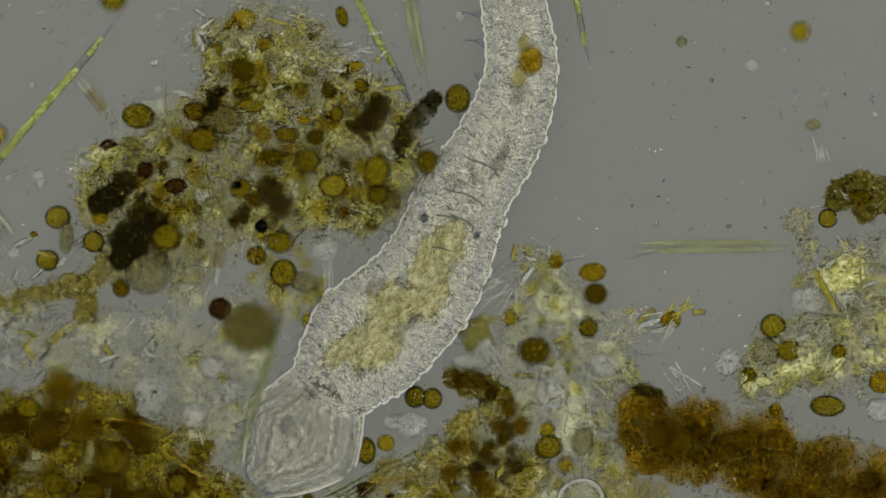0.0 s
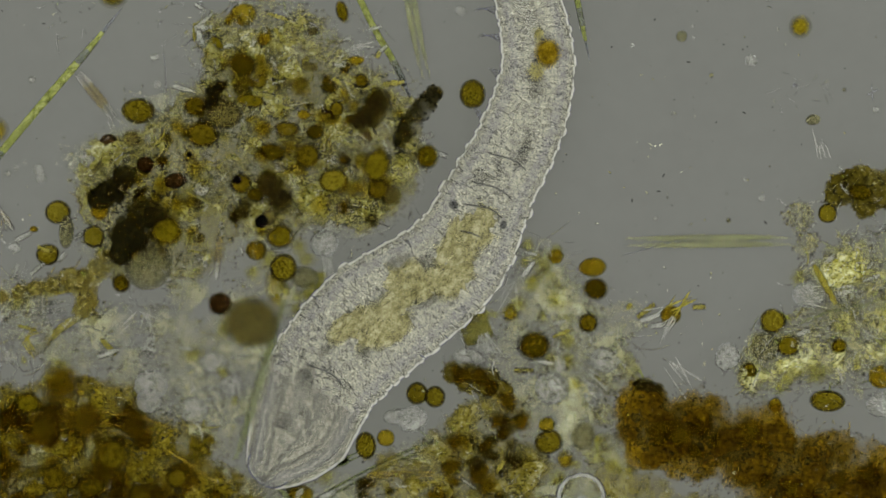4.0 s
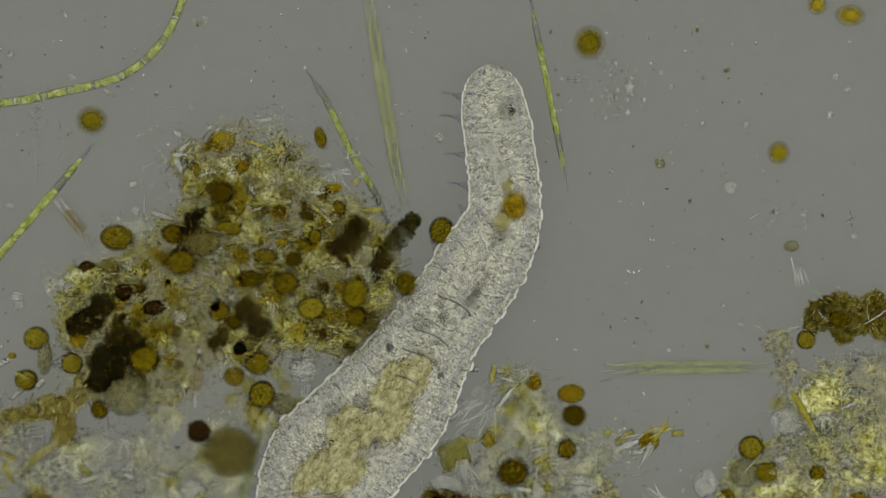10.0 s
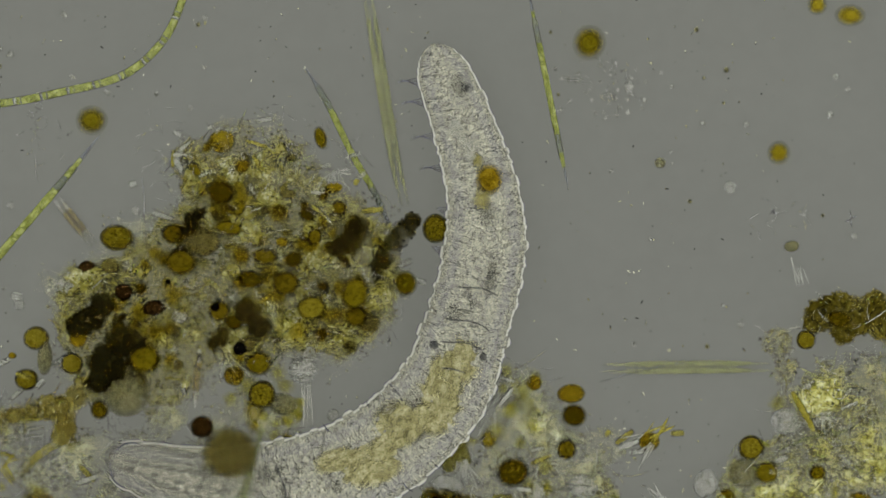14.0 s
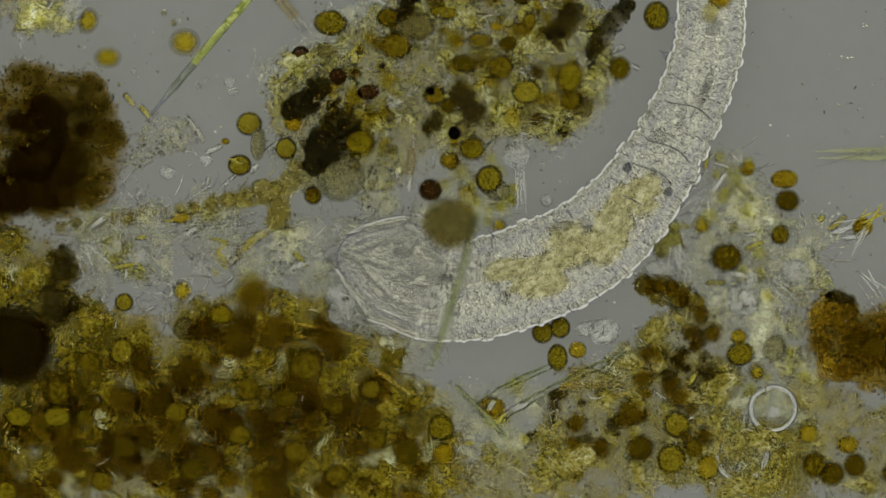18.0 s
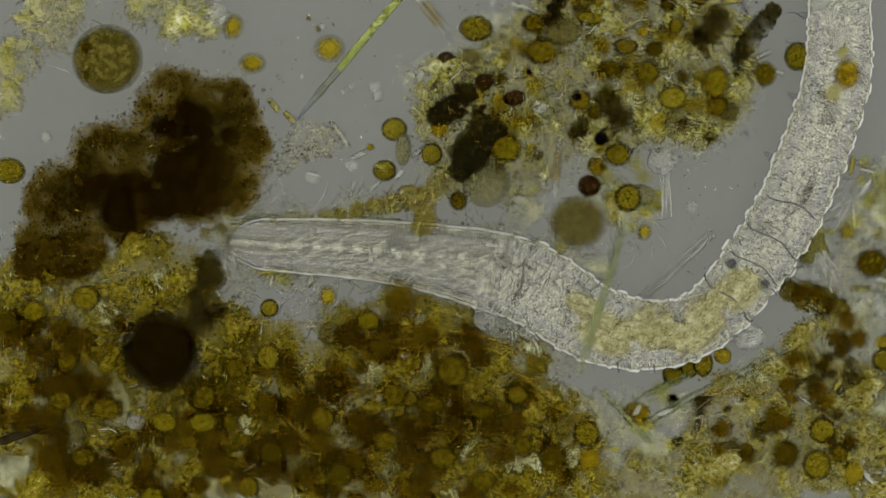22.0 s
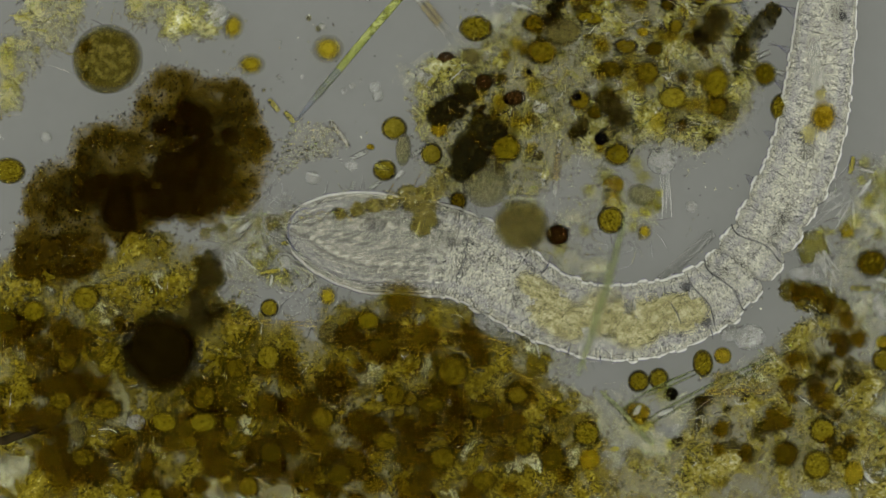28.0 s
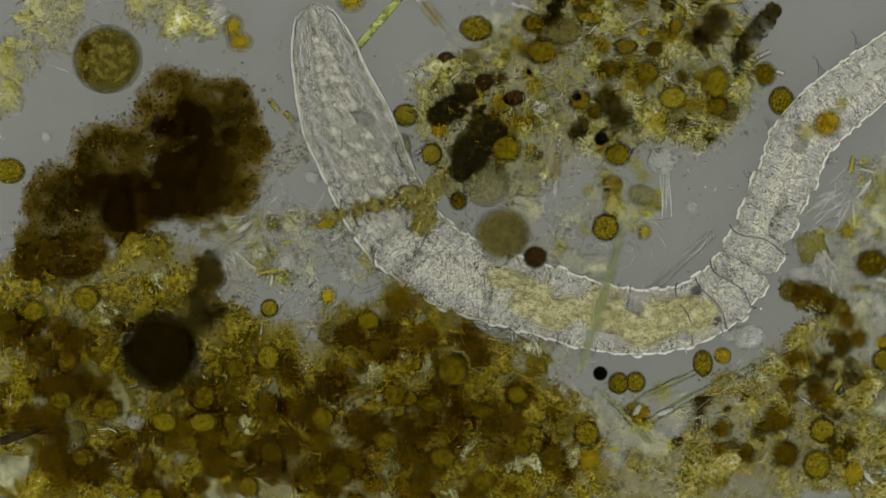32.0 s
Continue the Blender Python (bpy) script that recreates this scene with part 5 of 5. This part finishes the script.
hair_tangle("golden hairs in the brown detritus", "60 790 120, 170 790 110, 260 850 130, 20 880 140, -60 950 150, 120 960 160, 300 960 140, -180 880 110, 390 900 80", 700, (6, 18), (0.8, 1.6), GOLD_HAIRS, 0.11, 68)
hair_tangle("pale and golden hairs in the loose detritus", "-300 690 100, -450 720 120, -560 700 90, -560 850 150, -400 880 150, -250 930 140, -480 1000 130", 700, (6, 18), (0.8, 1.6), GOLD_HAIRS, 0.09, 69)
hair_tangle("golden fringe of hairs round the big dark mass", "-284 344 88, -200 352 80, -300 430 122, -205 450 108, -390 450 98, -470 530 103, -370 545 93, -505 590 82, -250 500 98, -170 420 70", 1300, (3, 8), (1.8, 3.4), GOLD_HAIRS, 0.03, 71)
hair_tangle("golden fringe of hairs round the rust-brown slab", "1140 735 72, 1230 770 98, 1340 805 100, 1440 840 95, 1110 700 30", 800, (3, 9), (0.8, 1.7), GOLD_HAIRS, 0.06, 72)
hair_tangle("pale hairs and specks round the small debris", "120 20 60, 330 40 70, 560 20 60, 640 80 50, 1110 -60 60, 1420 180 50, 250 540 50", 160, (6, 26), (0.6, 1.2), HAIRS, 0.02, 74)
hair_tangle("yellowish hairs in the small floc", "-510 190 60, -560 260 55, -590 330 45, -470 160 55, -280 170 60, -340 160 50, -230 190 45", 400, (10, 30), (0.8, 1.6), GOLD_HAIRS, 0.05, 70)


# ---- what moves ----
def rowed(text, rz, z=0.0, spin=0.0):
    v = numbers(text)
    rows = [(v[i], v[i + 1], v[i + 2]) for i in range(0, len(v), 3)]
    if rows[0][0] > 0:
        rows.insert(0, (0.0, rows[0][1], rows[0][2]))
    if rows[-1][0] < 32:
        rows.append((32.0, rows[-1][1], rows[-1][2]))
    return [(t, Matrix.Translation(at(x, y, z + rz * 0.001)) @ Matrix.Rotation(spin * (x - rows[0][1]) * 0.004, 4, "Z")) for t, x, y in rows]


MOVING = []


def moving(kind, rx, ry, z, rows, spin=0.0, label=""):
    v = numbers(rows)
    thing = cell(kind, v[1], v[2], rx, ry, z, 0.0, label)
    MOVING.append((thing, rowed(rows, min(rx, ry) * 0.9, z, spin)))
    return thing


moving("olive", 20, 21, 0.0, "0 735 702  2 737 704  4 738 705  6.5 742 706  8 732 694  16.5 676 690  17 663 692  17.5 629 710  18 622 752  18.5 602 760  19 543 769  20 553 757  20.5 590 795  21 592 804  22 596 816  23 577 832  24 560 829  25 560 846  25.5 563 845  27.5 538 828  28.6 528 829  29 511 828  29.5 479 823  30 478 838  30.5 472 836  31 482 842  32 500 832",
       0.2, "olive half of a dividing pair of cells")
moving("olive", 19, 20, 0.0, "0 765 705  2 768 710  4 770 711  6.5 768 710  8 760 700  16.5 709 700  17 694 706  17.5 658 712  18 653 744  18.5 632 750  19 572 769  20 570 768  20.5 612 778  21 618 786  22 625 804  23 608 828  24 594 829  25 592 846  25.5 597 845  27.5 574 822  28.6 563 829  29 545 831  29.5 503 812  30 496 818  30.5 496 842  31 498 830  32 530 830",
       0.2, "olive half of a dividing pair of cells")
moving("black", 13, 13, 0.0, "0 620 799  1 596 822  2 602 808  4 605 821  4.5 596 824  6.5 605 821  7 601 822  16.5 482 844  17 506 844  17.5 539 874  18 540 882  19 534 886  20 594 858  20.5 601 854  21 593 858  22 596 864  25 596 854  28 593 852  28.6 581 864  29 579 864  29.5 573 861  30 539 861  30.5 519 851  31 508 852  31.5 503 821  32 468 815", 0.3, "small black spore rolling beside the worm")
moving("olive", 24, 27, 0.02, "0 810 176  1 813 172  2 815 172  4 836 177  4.5 838 175  6.5 847 176  7 847 178  8 851 182  9 836 176  10 820 196  10.5 810 238  11 801 213  12 806 199  13 806 197  15.5 816 184  16.5 820 186  17 824 187  17.5 829 192  18 822 194  19 812 209  20 816 210  20.5 809 231  21 816 252  22 814 256  25 808 252  27.5 790 346  30 788 346  31 791 344  32 786 334", 0.2, "olive algal cell pushed along by the worm")
moving("olive", 25, 26, 0.02, "0 503 483  17.5 503 483  18 527 482  19 521 484  20 520 488  20.5 518 502  23 516 507  24 515 536  25 514 537  27.5 486 544  29 484 544  30 477 552  31 476 557  32 476 557", 0.2)
moving("russet", 21, 20, 0.11, "0 395 545  9 396 546  12 398 540  13 401 538  17 402 537  17.5 402 536  18 424 502  19 420 504  20 423 502  20.5 434 484  23 448 486  24 454 504  25 456 507  25.5 454 514  27.5 394 569  29 388 571  30 378 579  30.5 348 609  32 351 609", 0.3, "dark russet cyst dragged by the worm")
moving("murky", 50, 46, 0.15, "0 450 577  9 453 578  13 453 581  17 454 577  17.5 452 576  18 457 561  19 457 559  20 451 560  20.5 426 544  23 421 551  24 401 549  25 398 551  25.5 396 554  27.5 328 554  29 326 556  30 314 559  30.5 291 566  32 294 569", 0.2, "large olive vesicle lying over the worm")
moving("yellow", 20, 19, 0.0, "0 455 452  17.5 453 449  18 459 447  20 461 448  23 466 447  24 476 464  25.5 474 466  27.5 491 482  32 489 482", 0.2)
moving("olive", 24, 22, 0.0, "0 104 385  28 104 382  28.6 102 378  29 98 374  29.5 104 376  30 128 361  30.5 130 352  31 118 360  32 124 359", 0.2)
moving("olive", 22, 20, 0.0, "0 86 461  28 87 456  29.5 86 455  30 106 422  30.5 105 420  32 106 420", 0.2)
moving("soft", 29, 26, 0.0, "17 -10 240  28 -13 242  29 -17 234  29.5 -14 229  30 -29 239  30.5 -42 194  31 -34 166  31.5 -14 157  32 28 154", 0.2)
moving("soft", 26, 20, 0.0, "17 -146 267  29.5 -149 270  30 -147 281  30.5 -154 251  31 -166 219  31.5 -164 222  32 -169 229", 0.2)

# ---- the worm: rigid lobes of its rings, two to a ring, that slide on one another ----
BENDS = []
SPANS = (8, 4, 4, 5, 5, 5, 6, 8)
SLIM = (40, 52, 54, 55, 57, 58, 54, 54, 42)


def bend(t, text):
    v = numbers(text)
    BENDS.append((t, [(v[i], v[i + 1], v[i + 2]) for i in range(0, 27, 3)]))


def bends():
    bend(0, "885 -105 55  922 110 68  890 235 78  822 348 84  755 500 102  650 605 116  580 690 74  535 770 112  465 845 78")
    bend(1, "890 -105 55  933 110 68  905 235 78  838 345 82  770 490 100  658 604 110  596 676 74  542 768 108  474 848 76")
    bend(2, "890 -105 55  931 110 68  905 235 76  838 345 82  776 474 103  666 594 119  582 672 108  526 748 92  486 850 60")
    bend(4, "905 -106 55  951 107 68  925 234 76  870 344 80  800 474 98  664 576 115  578 668 105  530 769 95  470 844 65")
    bend(4.5, "912 -108 55  954 107 68  927 227 76  869 354 78  797 474 96  659 572 113  567 677 100  517 767 95  467 842 65")
    bend(6.5, "922 -107 55  960 103 68  937 228 75  880 358 76  806 471 96  663 569 113  572 673 100  522 763 95  462 838 65")
    bend(7, "920 -110 55  963 103 68  945 225 75  885 360 76  809 473 96  661 571 113  575 675 100  520 765 95  465 840 65")
    bend(8, "902 -112 64  969 107 66  947 230 72  885 360 76  812 483 97  672 585 116  587 685 100  537 760 95  487 830 65")
    bend(9, "901 -106 62  953 126 68  908 236 78  838 361 80  764 483 103  654 590 116  598 676 100  558 751 95  508 826 65")
    bend(10, "903 -84 62  931 151 68  888 256 85  803 381 85  726 502 114  624 610 122  588 686 100  558 756 95  508 826 65")
    bend(10.5, "858 84 68  906 296 82  848 366 90  798 426 88  718 526 115  628 626 118  588 691 100  548 756 95  498 816 65")
    bend(11, "792 -149 44  866 174 64  863 286 80  818 396 85  758 526 102  638 616 108  568 686 90  438 676 75  288 656 45")
    bend(12, "794 -129 50  878 111 68  886 236 78  843 362 82  798 494 88  688 606 90  558 651 78  458 656 85  368 646 55")
    bend(13, "807 -124 50  882 108 68  888 228 78  856 354 81  808 494 88  688 601 86  538 636 78  398 636 70  233 586 42")
    bend(15.5, "808 -114 50  899 114 68  911 236 78  873 361 74  818 486 88  688 596 98  548 646 85  428 656 75  283 626 45")
    bend(16, "808 -107 50  902 123 68  914 238 78  874 361 74  821 488 88  691 598 98  556 648 85  431 653 75  286 613 45")
    bend(16.5, "845 -76 45  910 129 66  910 244 76  868 382 78  785 494 92  645 614 100  530 739 88  385 664 65  215 604 42")
    bend(17, "854 -73 45  924 142 68  919 257 75  871 379 76  780 489 96  644 597 93  529 717 92  374 657 70  214 582 42")
    bend(17.5, "884 -76 50  924 144 66  934 264 72  889 379 78  784 504 88  634 614 90  499 724 85  354 644 70  214 559 42")
    bend(18, "892 -76 50  917 159 64  907 274 66  842 428 72  735 572 88  608 645 95  462 681 92  362 639 105  282 614 75")
    bend(18.5, "887 -66 50  905 179 64  897 314 66  869 452 74  762 579 80  602 654 86  452 664 95  302 624 75  132 622 45")
    bend(19, "882 -56 50  905 174 66  902 314 68  880 454 72  772 589 84  612 659 92  422 669 90  252 624 65  27 572 42")
    bend(20, "896 -50 50  911 175 64  896 325 64  861 460 70  736 600 82  586 670 78  396 655 88  246 610 66  96 595 50")
    bend(20.5, "881 4 50  882 229 54  846 404 55  771 579 63  656 684 78  506 704 88  326 654 88  196 599 76  54 594 50")
    bend(21, "884 49 54  880 276 63  841 434 65  779 588 68  640 706 72  490 712 100  316 626 84  146 592 68  -49 589 40")
    bend(22, "886 54 54  884 286 65  834 444 66  768 579 66  636 729 60  476 734 72  326 649 78  106 602 58  -174 584 42")
    bend(23, "891 54 50  880 284 66  846 420 66  774 570 64  640 722 64  480 742 68  324 644 90  126 604 72  -99 589 55")
    bend(24, "896 34 50  883 259 66  840 414 65  770 576 64  636 719 60  496 729 64  356 659 70  146 604 70  -169 579 45")
    bend(25, "896 34 50  882 256 66  838 424 65  768 580 64  636 724 60  496 749 62  336 664 70  126 594 65  -209 582 45")
    bend(25.5, "894 36 50  880 264 66  836 429 62  764 579 60  636 724 60  496 749 62  306 649 75  106 594 76  -124 584 62")
    bend(27.5, "876 104 54  846 356 66  803 486 66  690 659 62  548 724 72  400 704 68  236 609 78 46 599 72 -154 519 48")
    bend(28, "874 104 54  842 360 66  800 488 66  686 659 62  540 722 73  396 706 68  226 609 82 66 584 92 -69 559 72")
    bend(28.6, "874 104 54  844 358 66  802 486 66  689 658 62  544 723 73  392 703 68  206 604 80 11 579 68 -54 349 42")
    bend(29, "879 99 54  848 350 66  806 480 66  698 650 62  550 721 73  388 698 68  186 594 70 6 559 58 -46 234 42")
    bend(29.5, "880 99 54  852 346 66  808 480 66  701 648 62  552 722 72  384 692 68  176 589 64 1 524 64 -64 232 48")
    bend(30, "882 99 54  854 346 66  808 482 66  704 648 62  554 724 72  352 680 68  163 576 60  42 442 92  10 256 92")
    bend(30.5, "885 94 54  858 344 66  810 484 65  707 646 62  558 725 72  366 688 68  146 594 76 26 424 85 -46 249 48")
    bend(31, "886 94 54  860 344 65  812 486 65  709 645 62  560 726 72  362 688 68  146 594 76 16 399 80 -109 196 36")
    bend(31.5, "886 94 54  860 344 65  812 486 65  709 645 62  560 726 72  362 688 68  146 594 75 16 379 76 -72 169 44")
    bend(32, "1106 174 50  854 364 60  791 474 58  699 659 58  556 724 62  366 686 68  146 594 76  21 374 82  -39 179 48")


def stations():
    """The rings' places along the nine marks of the body."""
    out = []
    for s, n in enumerate(SPANS):
        out += [s + (k + 0.5) / n for k in range(n)]
    return [0.012, 0.035, 0.065, 0.10, 0.14, 0.19] + out[1:-1] + [7.81, 7.86, 7.90, 7.935, 7.965, 7.988]


def slim(u):
    s = min(int(u), 7)
    return (SLIM[s] + (SLIM[s + 1] - SLIM[s]) * (u - s)) * rounded(u)


def rounded(u):
    """The body's ends round off."""
    return math.sqrt(1 - max(0, 1 - min(u, 8 - u) / 0.22) ** 2)


def spine(marks, u):
    """Place, direction and half width at u along the nine marks."""
    s = min(int(u), 7)
    f = u - s
    p = [Vector(marks[min(8, max(0, s + k))]) for k in (-1, 0, 1, 2)]
    if s == 0:
        p[0] = 2 * p[1] - p[2]
    if s == 7:
        p[3] = 2 * p[2] - p[1]
    m1, m2 = (p[2] - p[0]) * 0.5, (p[3] - p[1]) * 0.5
    h = f * f * (3 - 2 * f)
    q = p[1] * (1 - h) + p[2] * h + m1 * (f ** 3 - 2 * f * f + f) + m2 * (f ** 3 - f * f)
    d = (p[2] - p[1]) * 6 * (f - f * f) + m1 * (3 * f * f - 4 * f + 1) + m2 * (3 * f * f - 2 * f)
    w = p[1].z + (p[2].z - p[1].z) * f
    if u < 1 or u > 7:
        far = min(u, 8 - u) * (p[2].xy - p[1].xy).length / w / 1.3
        w *= math.sqrt(1 - max(0.0, 1 - far) ** 2)
    return at(q.x, q.y), Vector((d.x, -d.y, 0)).normalized(), w * 0.001


def barrel(name, material, seed, size, amp=0.04, ends=2.5):
    """A ring of the body at its true size: a flattened barrel with fine furrows round it and soft ends."""
    verts, faces, around, rows = [], [], 26, 18
    rnd = Vector((seed * 2.3, seed * 1.1, seed * 4.7))
    for i in range(rows + 1):
        x = -math.cos(math.pi * i / rows)
        r = max(0.0, 1 - abs(x) ** ends) ** 0.5
        for j in range(around):
            a = 2 * math.pi * j / around
            v = Vector((x, math.cos(a), math.sin(a)))
            k = r * (1 + amp * noise.noise(v * 1.6 + rnd) + 0.02 * math.cos(x * 9.0 + seed))
            verts.append((x * size[0], v.y * k * size[1], v.z * k * size[2]))
    for i in range(rows):
        for j in range(around):
            a, b = i * around + j, i * around + (j + 1) % around
            faces.append((a, b, b + around, a + around))
    return mesh_of(name, verts, faces, material)


bends()
worm = new("worm")
worm.location = at(784, 441)
tagged(worm, "translucent pale grey ringed worm with yellow gut", "worm")


def reach(u):
    """How far a ring reaches along the body: short beside the two deep furrows."""
    return 0.030 if abs(u - 3) < 0.14 else 0.034 if abs(u - 6) < 0.15 else 0.040 if 1.0 < u < 4.0 else 0.048


GUTS = [ball("gut_lobe", GUT, 31 + i, 0.45, 2.4, 26, 16, 0.6) for i in range(3)]
MEALS = ball("meal", MEAL, 41, 0.09, 2.0, 20, 12, 0.7)
YOLK = gut_matter("digested_meal", [(0.0, (0.12, 0.10, 0.012)), (0.5, (0.18, 0.155, 0.026)), (1.0, (0.26, 0.235, 0.06))], 0.62, 2.0, (0.2, 1.0))
YOLKS = ball("digested_meal", YOLK, 43, 0.15, 2.0, 20, 12, 0.7)
SPOT = ball("dark_spot", gut_matter("dusky_spot", [(0.0, (0.03, 0.03, 0.03)), (1.0, (0.07, 0.07, 0.065))], 0.75, 2.0), 51, 0.2, 2.0, 14, 9)
DUSK = fibre_matter("septum_matter", [(0.0, (0.05, 0.05, 0.045)), (1.0, (0.12, 0.118, 0.105))], 0.7)
HAIR = tube("bristle", [(0, 0, 0), (0.06, 0.25, 0), (0.10, 0.55, 0), (0.11, 0.95, 0)], 0.017, BRISTLE, 5, (1.0, 0.2))
RINGS = []
rnd_fold = random.Random(77)
for n, u in enumerate(stations()):
    r = slim(u) * 0.001
    end = u < 0.2 or u > 7.8
    head = u > 6.1
    for side in (1, -1, 0) if end or (u > 3.2 and not (head and n % 2)) else (1, -1):
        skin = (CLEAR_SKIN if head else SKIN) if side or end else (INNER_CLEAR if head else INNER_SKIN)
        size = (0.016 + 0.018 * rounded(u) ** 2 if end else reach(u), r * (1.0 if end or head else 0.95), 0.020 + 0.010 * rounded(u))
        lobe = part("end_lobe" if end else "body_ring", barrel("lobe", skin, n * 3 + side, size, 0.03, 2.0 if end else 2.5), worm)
        RINGS.append((lobe, u, side if side else "mid"))
        if side == -1 and n in (6, 7, 9, 11, 14, 17):
            for k in range(4):
                part("bristle", HAIR, lobe, m=Matrix.LocRotScale(Vector((0.006 * k - 0.010, 0.88 * r, 0.004)), Euler((0, 0, -0.5 + 0.22 * k)), Vector((0.04, 0.045 if n < 13 else 0.024, 0.04))))
    for side in (1, -1) if 0.4 < u < 6.4 else ():
        grow = max(0.0, math.sin(n * 2.4 + side * 1.3))
        size = (0.016 + 0.011 * grow, r * (0.985 + (0.035 if u < 2.5 else 0.08 if u < 3.4 else 0.055) * grow), 0.0312)
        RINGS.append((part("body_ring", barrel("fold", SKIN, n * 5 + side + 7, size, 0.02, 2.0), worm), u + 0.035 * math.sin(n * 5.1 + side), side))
    if 3.45 < u < 5.5:
        RINGS.append((part("gut_content", GUTS[n % 3], worm, "yellowish granular gut content"), u, 0))
        RINGS[-1][0].scale = (0.055, 0.040 + 0.012 * math.sin(n * 2.3), 0.030)
for u in (2.97, 3.03, 5.96, 6.04):
    for side in (1, -1):
        waist = part("body_ring", barrel("waist", SKIN if u < 5 else CLEAR_SKIN, side + u, (0.034, slim(u) * 0.00088, 0.030)), worm)
        RINGS.append((waist, u, side * 2))
# Pale and dark tubes carry the painted flank rim on round the head's tip.
TIP_RIM = [(0.034 * math.sin(k * math.pi / 16) ** 0.8 - 0.004, 0.037 * math.cos(k * math.pi / 16), 0.018) for k in range(17)]
for name, grow, wide, matter in (("lip", 1.0, 0.0019, CLEAR_FIBRE), ("lip_edge", 1.09, 0.0014, BRISTLE)):
    RINGS.append((part(name, tube(name, [(x * grow, y * grow, z) for x, y, z in TIP_RIM], wide, matter, 6), worm, "pale and dark rim line drawn round the tip of the head"), 7.85, None))
for n in range(74):
    head = n % 4 == 1
    u = 6.15 + 1.6 * rnd_fold.random() if head else 3.2 + 3.0 * rnd_fold.random()
    k = rnd_fold.uniform(-0.07, 0.07) if head else rnd_fold.choice((-1, 1)) * rnd_fold.uniform(0.045, 0.085)
    long, bow = rnd_fold.uniform(0.014, 0.034) * (1.3 if head else 0.8), rnd_fold.uniform(-0.006, 0.006)
    line_of = [(long * q, bow * (1 - q * q), 0.0) if head else (bow * (1 - q * q), long * q * 0.7, 0.0) for q in (-1, -0.6, -0.2, 0.2, 0.6, 1)]
    RINGS.append((part("skin_fold", tube("skin_fold", line_of, rnd_fold.uniform(0.0009, 0.0017), BRISTLE if n % 4 < 2 else CLEAR_FIBRE, 5, (0.4, 0.4)), worm), u, k))
SEPTUM = tube("septum", [(0.10 * math.sin(k * 0.9), math.cos(math.pi * k / 12), 0.9 * math.sin(math.pi * k / 12)) for k in range(13)], 0.026, DUSK, 6)
for u in (3.0, 3.28, 3.62, 2.55, 6.0):
    wall = part("septum", SEPTUM, worm, "thin dusky cross wall of the body")
    wall.scale = (0.05, slim(u) * 0.00104, 0.042)
    RINGS.append((wall, u, None))
for u, k in ((3.35, 0.5), (3.38, -0.55), (0.3, 0.45)):
    spot = part("dark_spot", SPOT, worm, "dusky blurred spot under the skin")
    spot.scale = (0.013, 0.012, 0.012)
    RINGS.append((spot, u, k * 0.1))
rnd = random.Random(9)
ORGANS = [ball("organ", ORGAN, 61 + i, 0.3, 1.7, 18, 11, 0.7) for i in range(2)]
PATCHES = [ball("patch", PATCH, 71 + i, 0.35, 1.9, 18, 11, 0.7) for i in range(3)]
for u in (0.55, 0.75):
    organ = part("organ", ORGANS[rnd.randrange(2)], worm, "paler inner organ showing through the skin")
    organ.scale = (0.04, 0.016, 0.03)
    RINGS.append((organ, u, 0))
for n in range(28):
    patch = part("patch", PATCHES[n % 3], worm, "dusky mottled patch under the skin")
    r = rnd.uniform(0.010, 0.024)
    patch.scale = (r * rnd.uniform(0.8, 1.6), r * rnd.uniform(0.5, 1.0), r)
    RINGS.append((patch, rnd.uniform(0.25, 7.6), rnd.uniform(-0.06, 0.06)))
for u, s in ((1.0, 1.0), (0.82, 0.55), (1.20, 0.75)):
    meal = part("swallowed_cell", MEALS if s == 1 else YOLKS, worm, "amber swallowed algal cell inside the body" if s == 1 else "yellow half-digested meal")
    meal.scale = (0.033 * s, 0.029 * s, 0.028)
    RINGS.append((meal, u, 0))


def ring_pose(marks, u, side):
    place, way, w = spine(marks, u)
    r = slim(u) * 0.001
    across = Vector((-way.y, way.x, 0))
    z = 0.045 if side is None or side == "mid" or abs(side) >= 1 else 0.064
    if side is None or side == "mid":
        pass
    elif side and abs(side) < 1:
        place = place + across * side * 10 * w
    elif abs(side) == 2:
        place = place + across * side * 0.5 * max(0.003, (w - r) * 0.92)
    elif side:
        place = place + across * side * max(0.004, w - r)
    else:
        place = place + across * w * 0.24 * math.sin(u * 8)
    if side in (1, -1, 2, -2):
        ahead, behind = spine(marks, min(7.999, u + 0.06)), spine(marks, max(0.001, u - 0.06))
        slope = (ahead[2] - behind[2]) / max(0.004, (ahead[0] - behind[0]).length)
        lean = max(-0.6, min(0.6, slope)) * (0.5 if u < 0.2 or u > 7.8 else 1.0)
        way = (way + across * lean * (1 if side > 0 else -1)).normalized()
        across = Vector((-way.y, way.x, 0))
    if side in (-1, -2):
        way, across = -way, -across
    turn = Matrix((way, across, Vector((0, 0, 1)))).transposed().to_4x4()
    return Matrix.Translation(place + Vector((0, 0, z)) - worm.location) @ turn


def motions():
    for thing, rows in MOVING:
        walk(thing, rows)
    for piece, u, side in RINGS:
        walk(piece, [(t, ring_pose(marks, u, side)) for t, marks in BENDS])


motions()
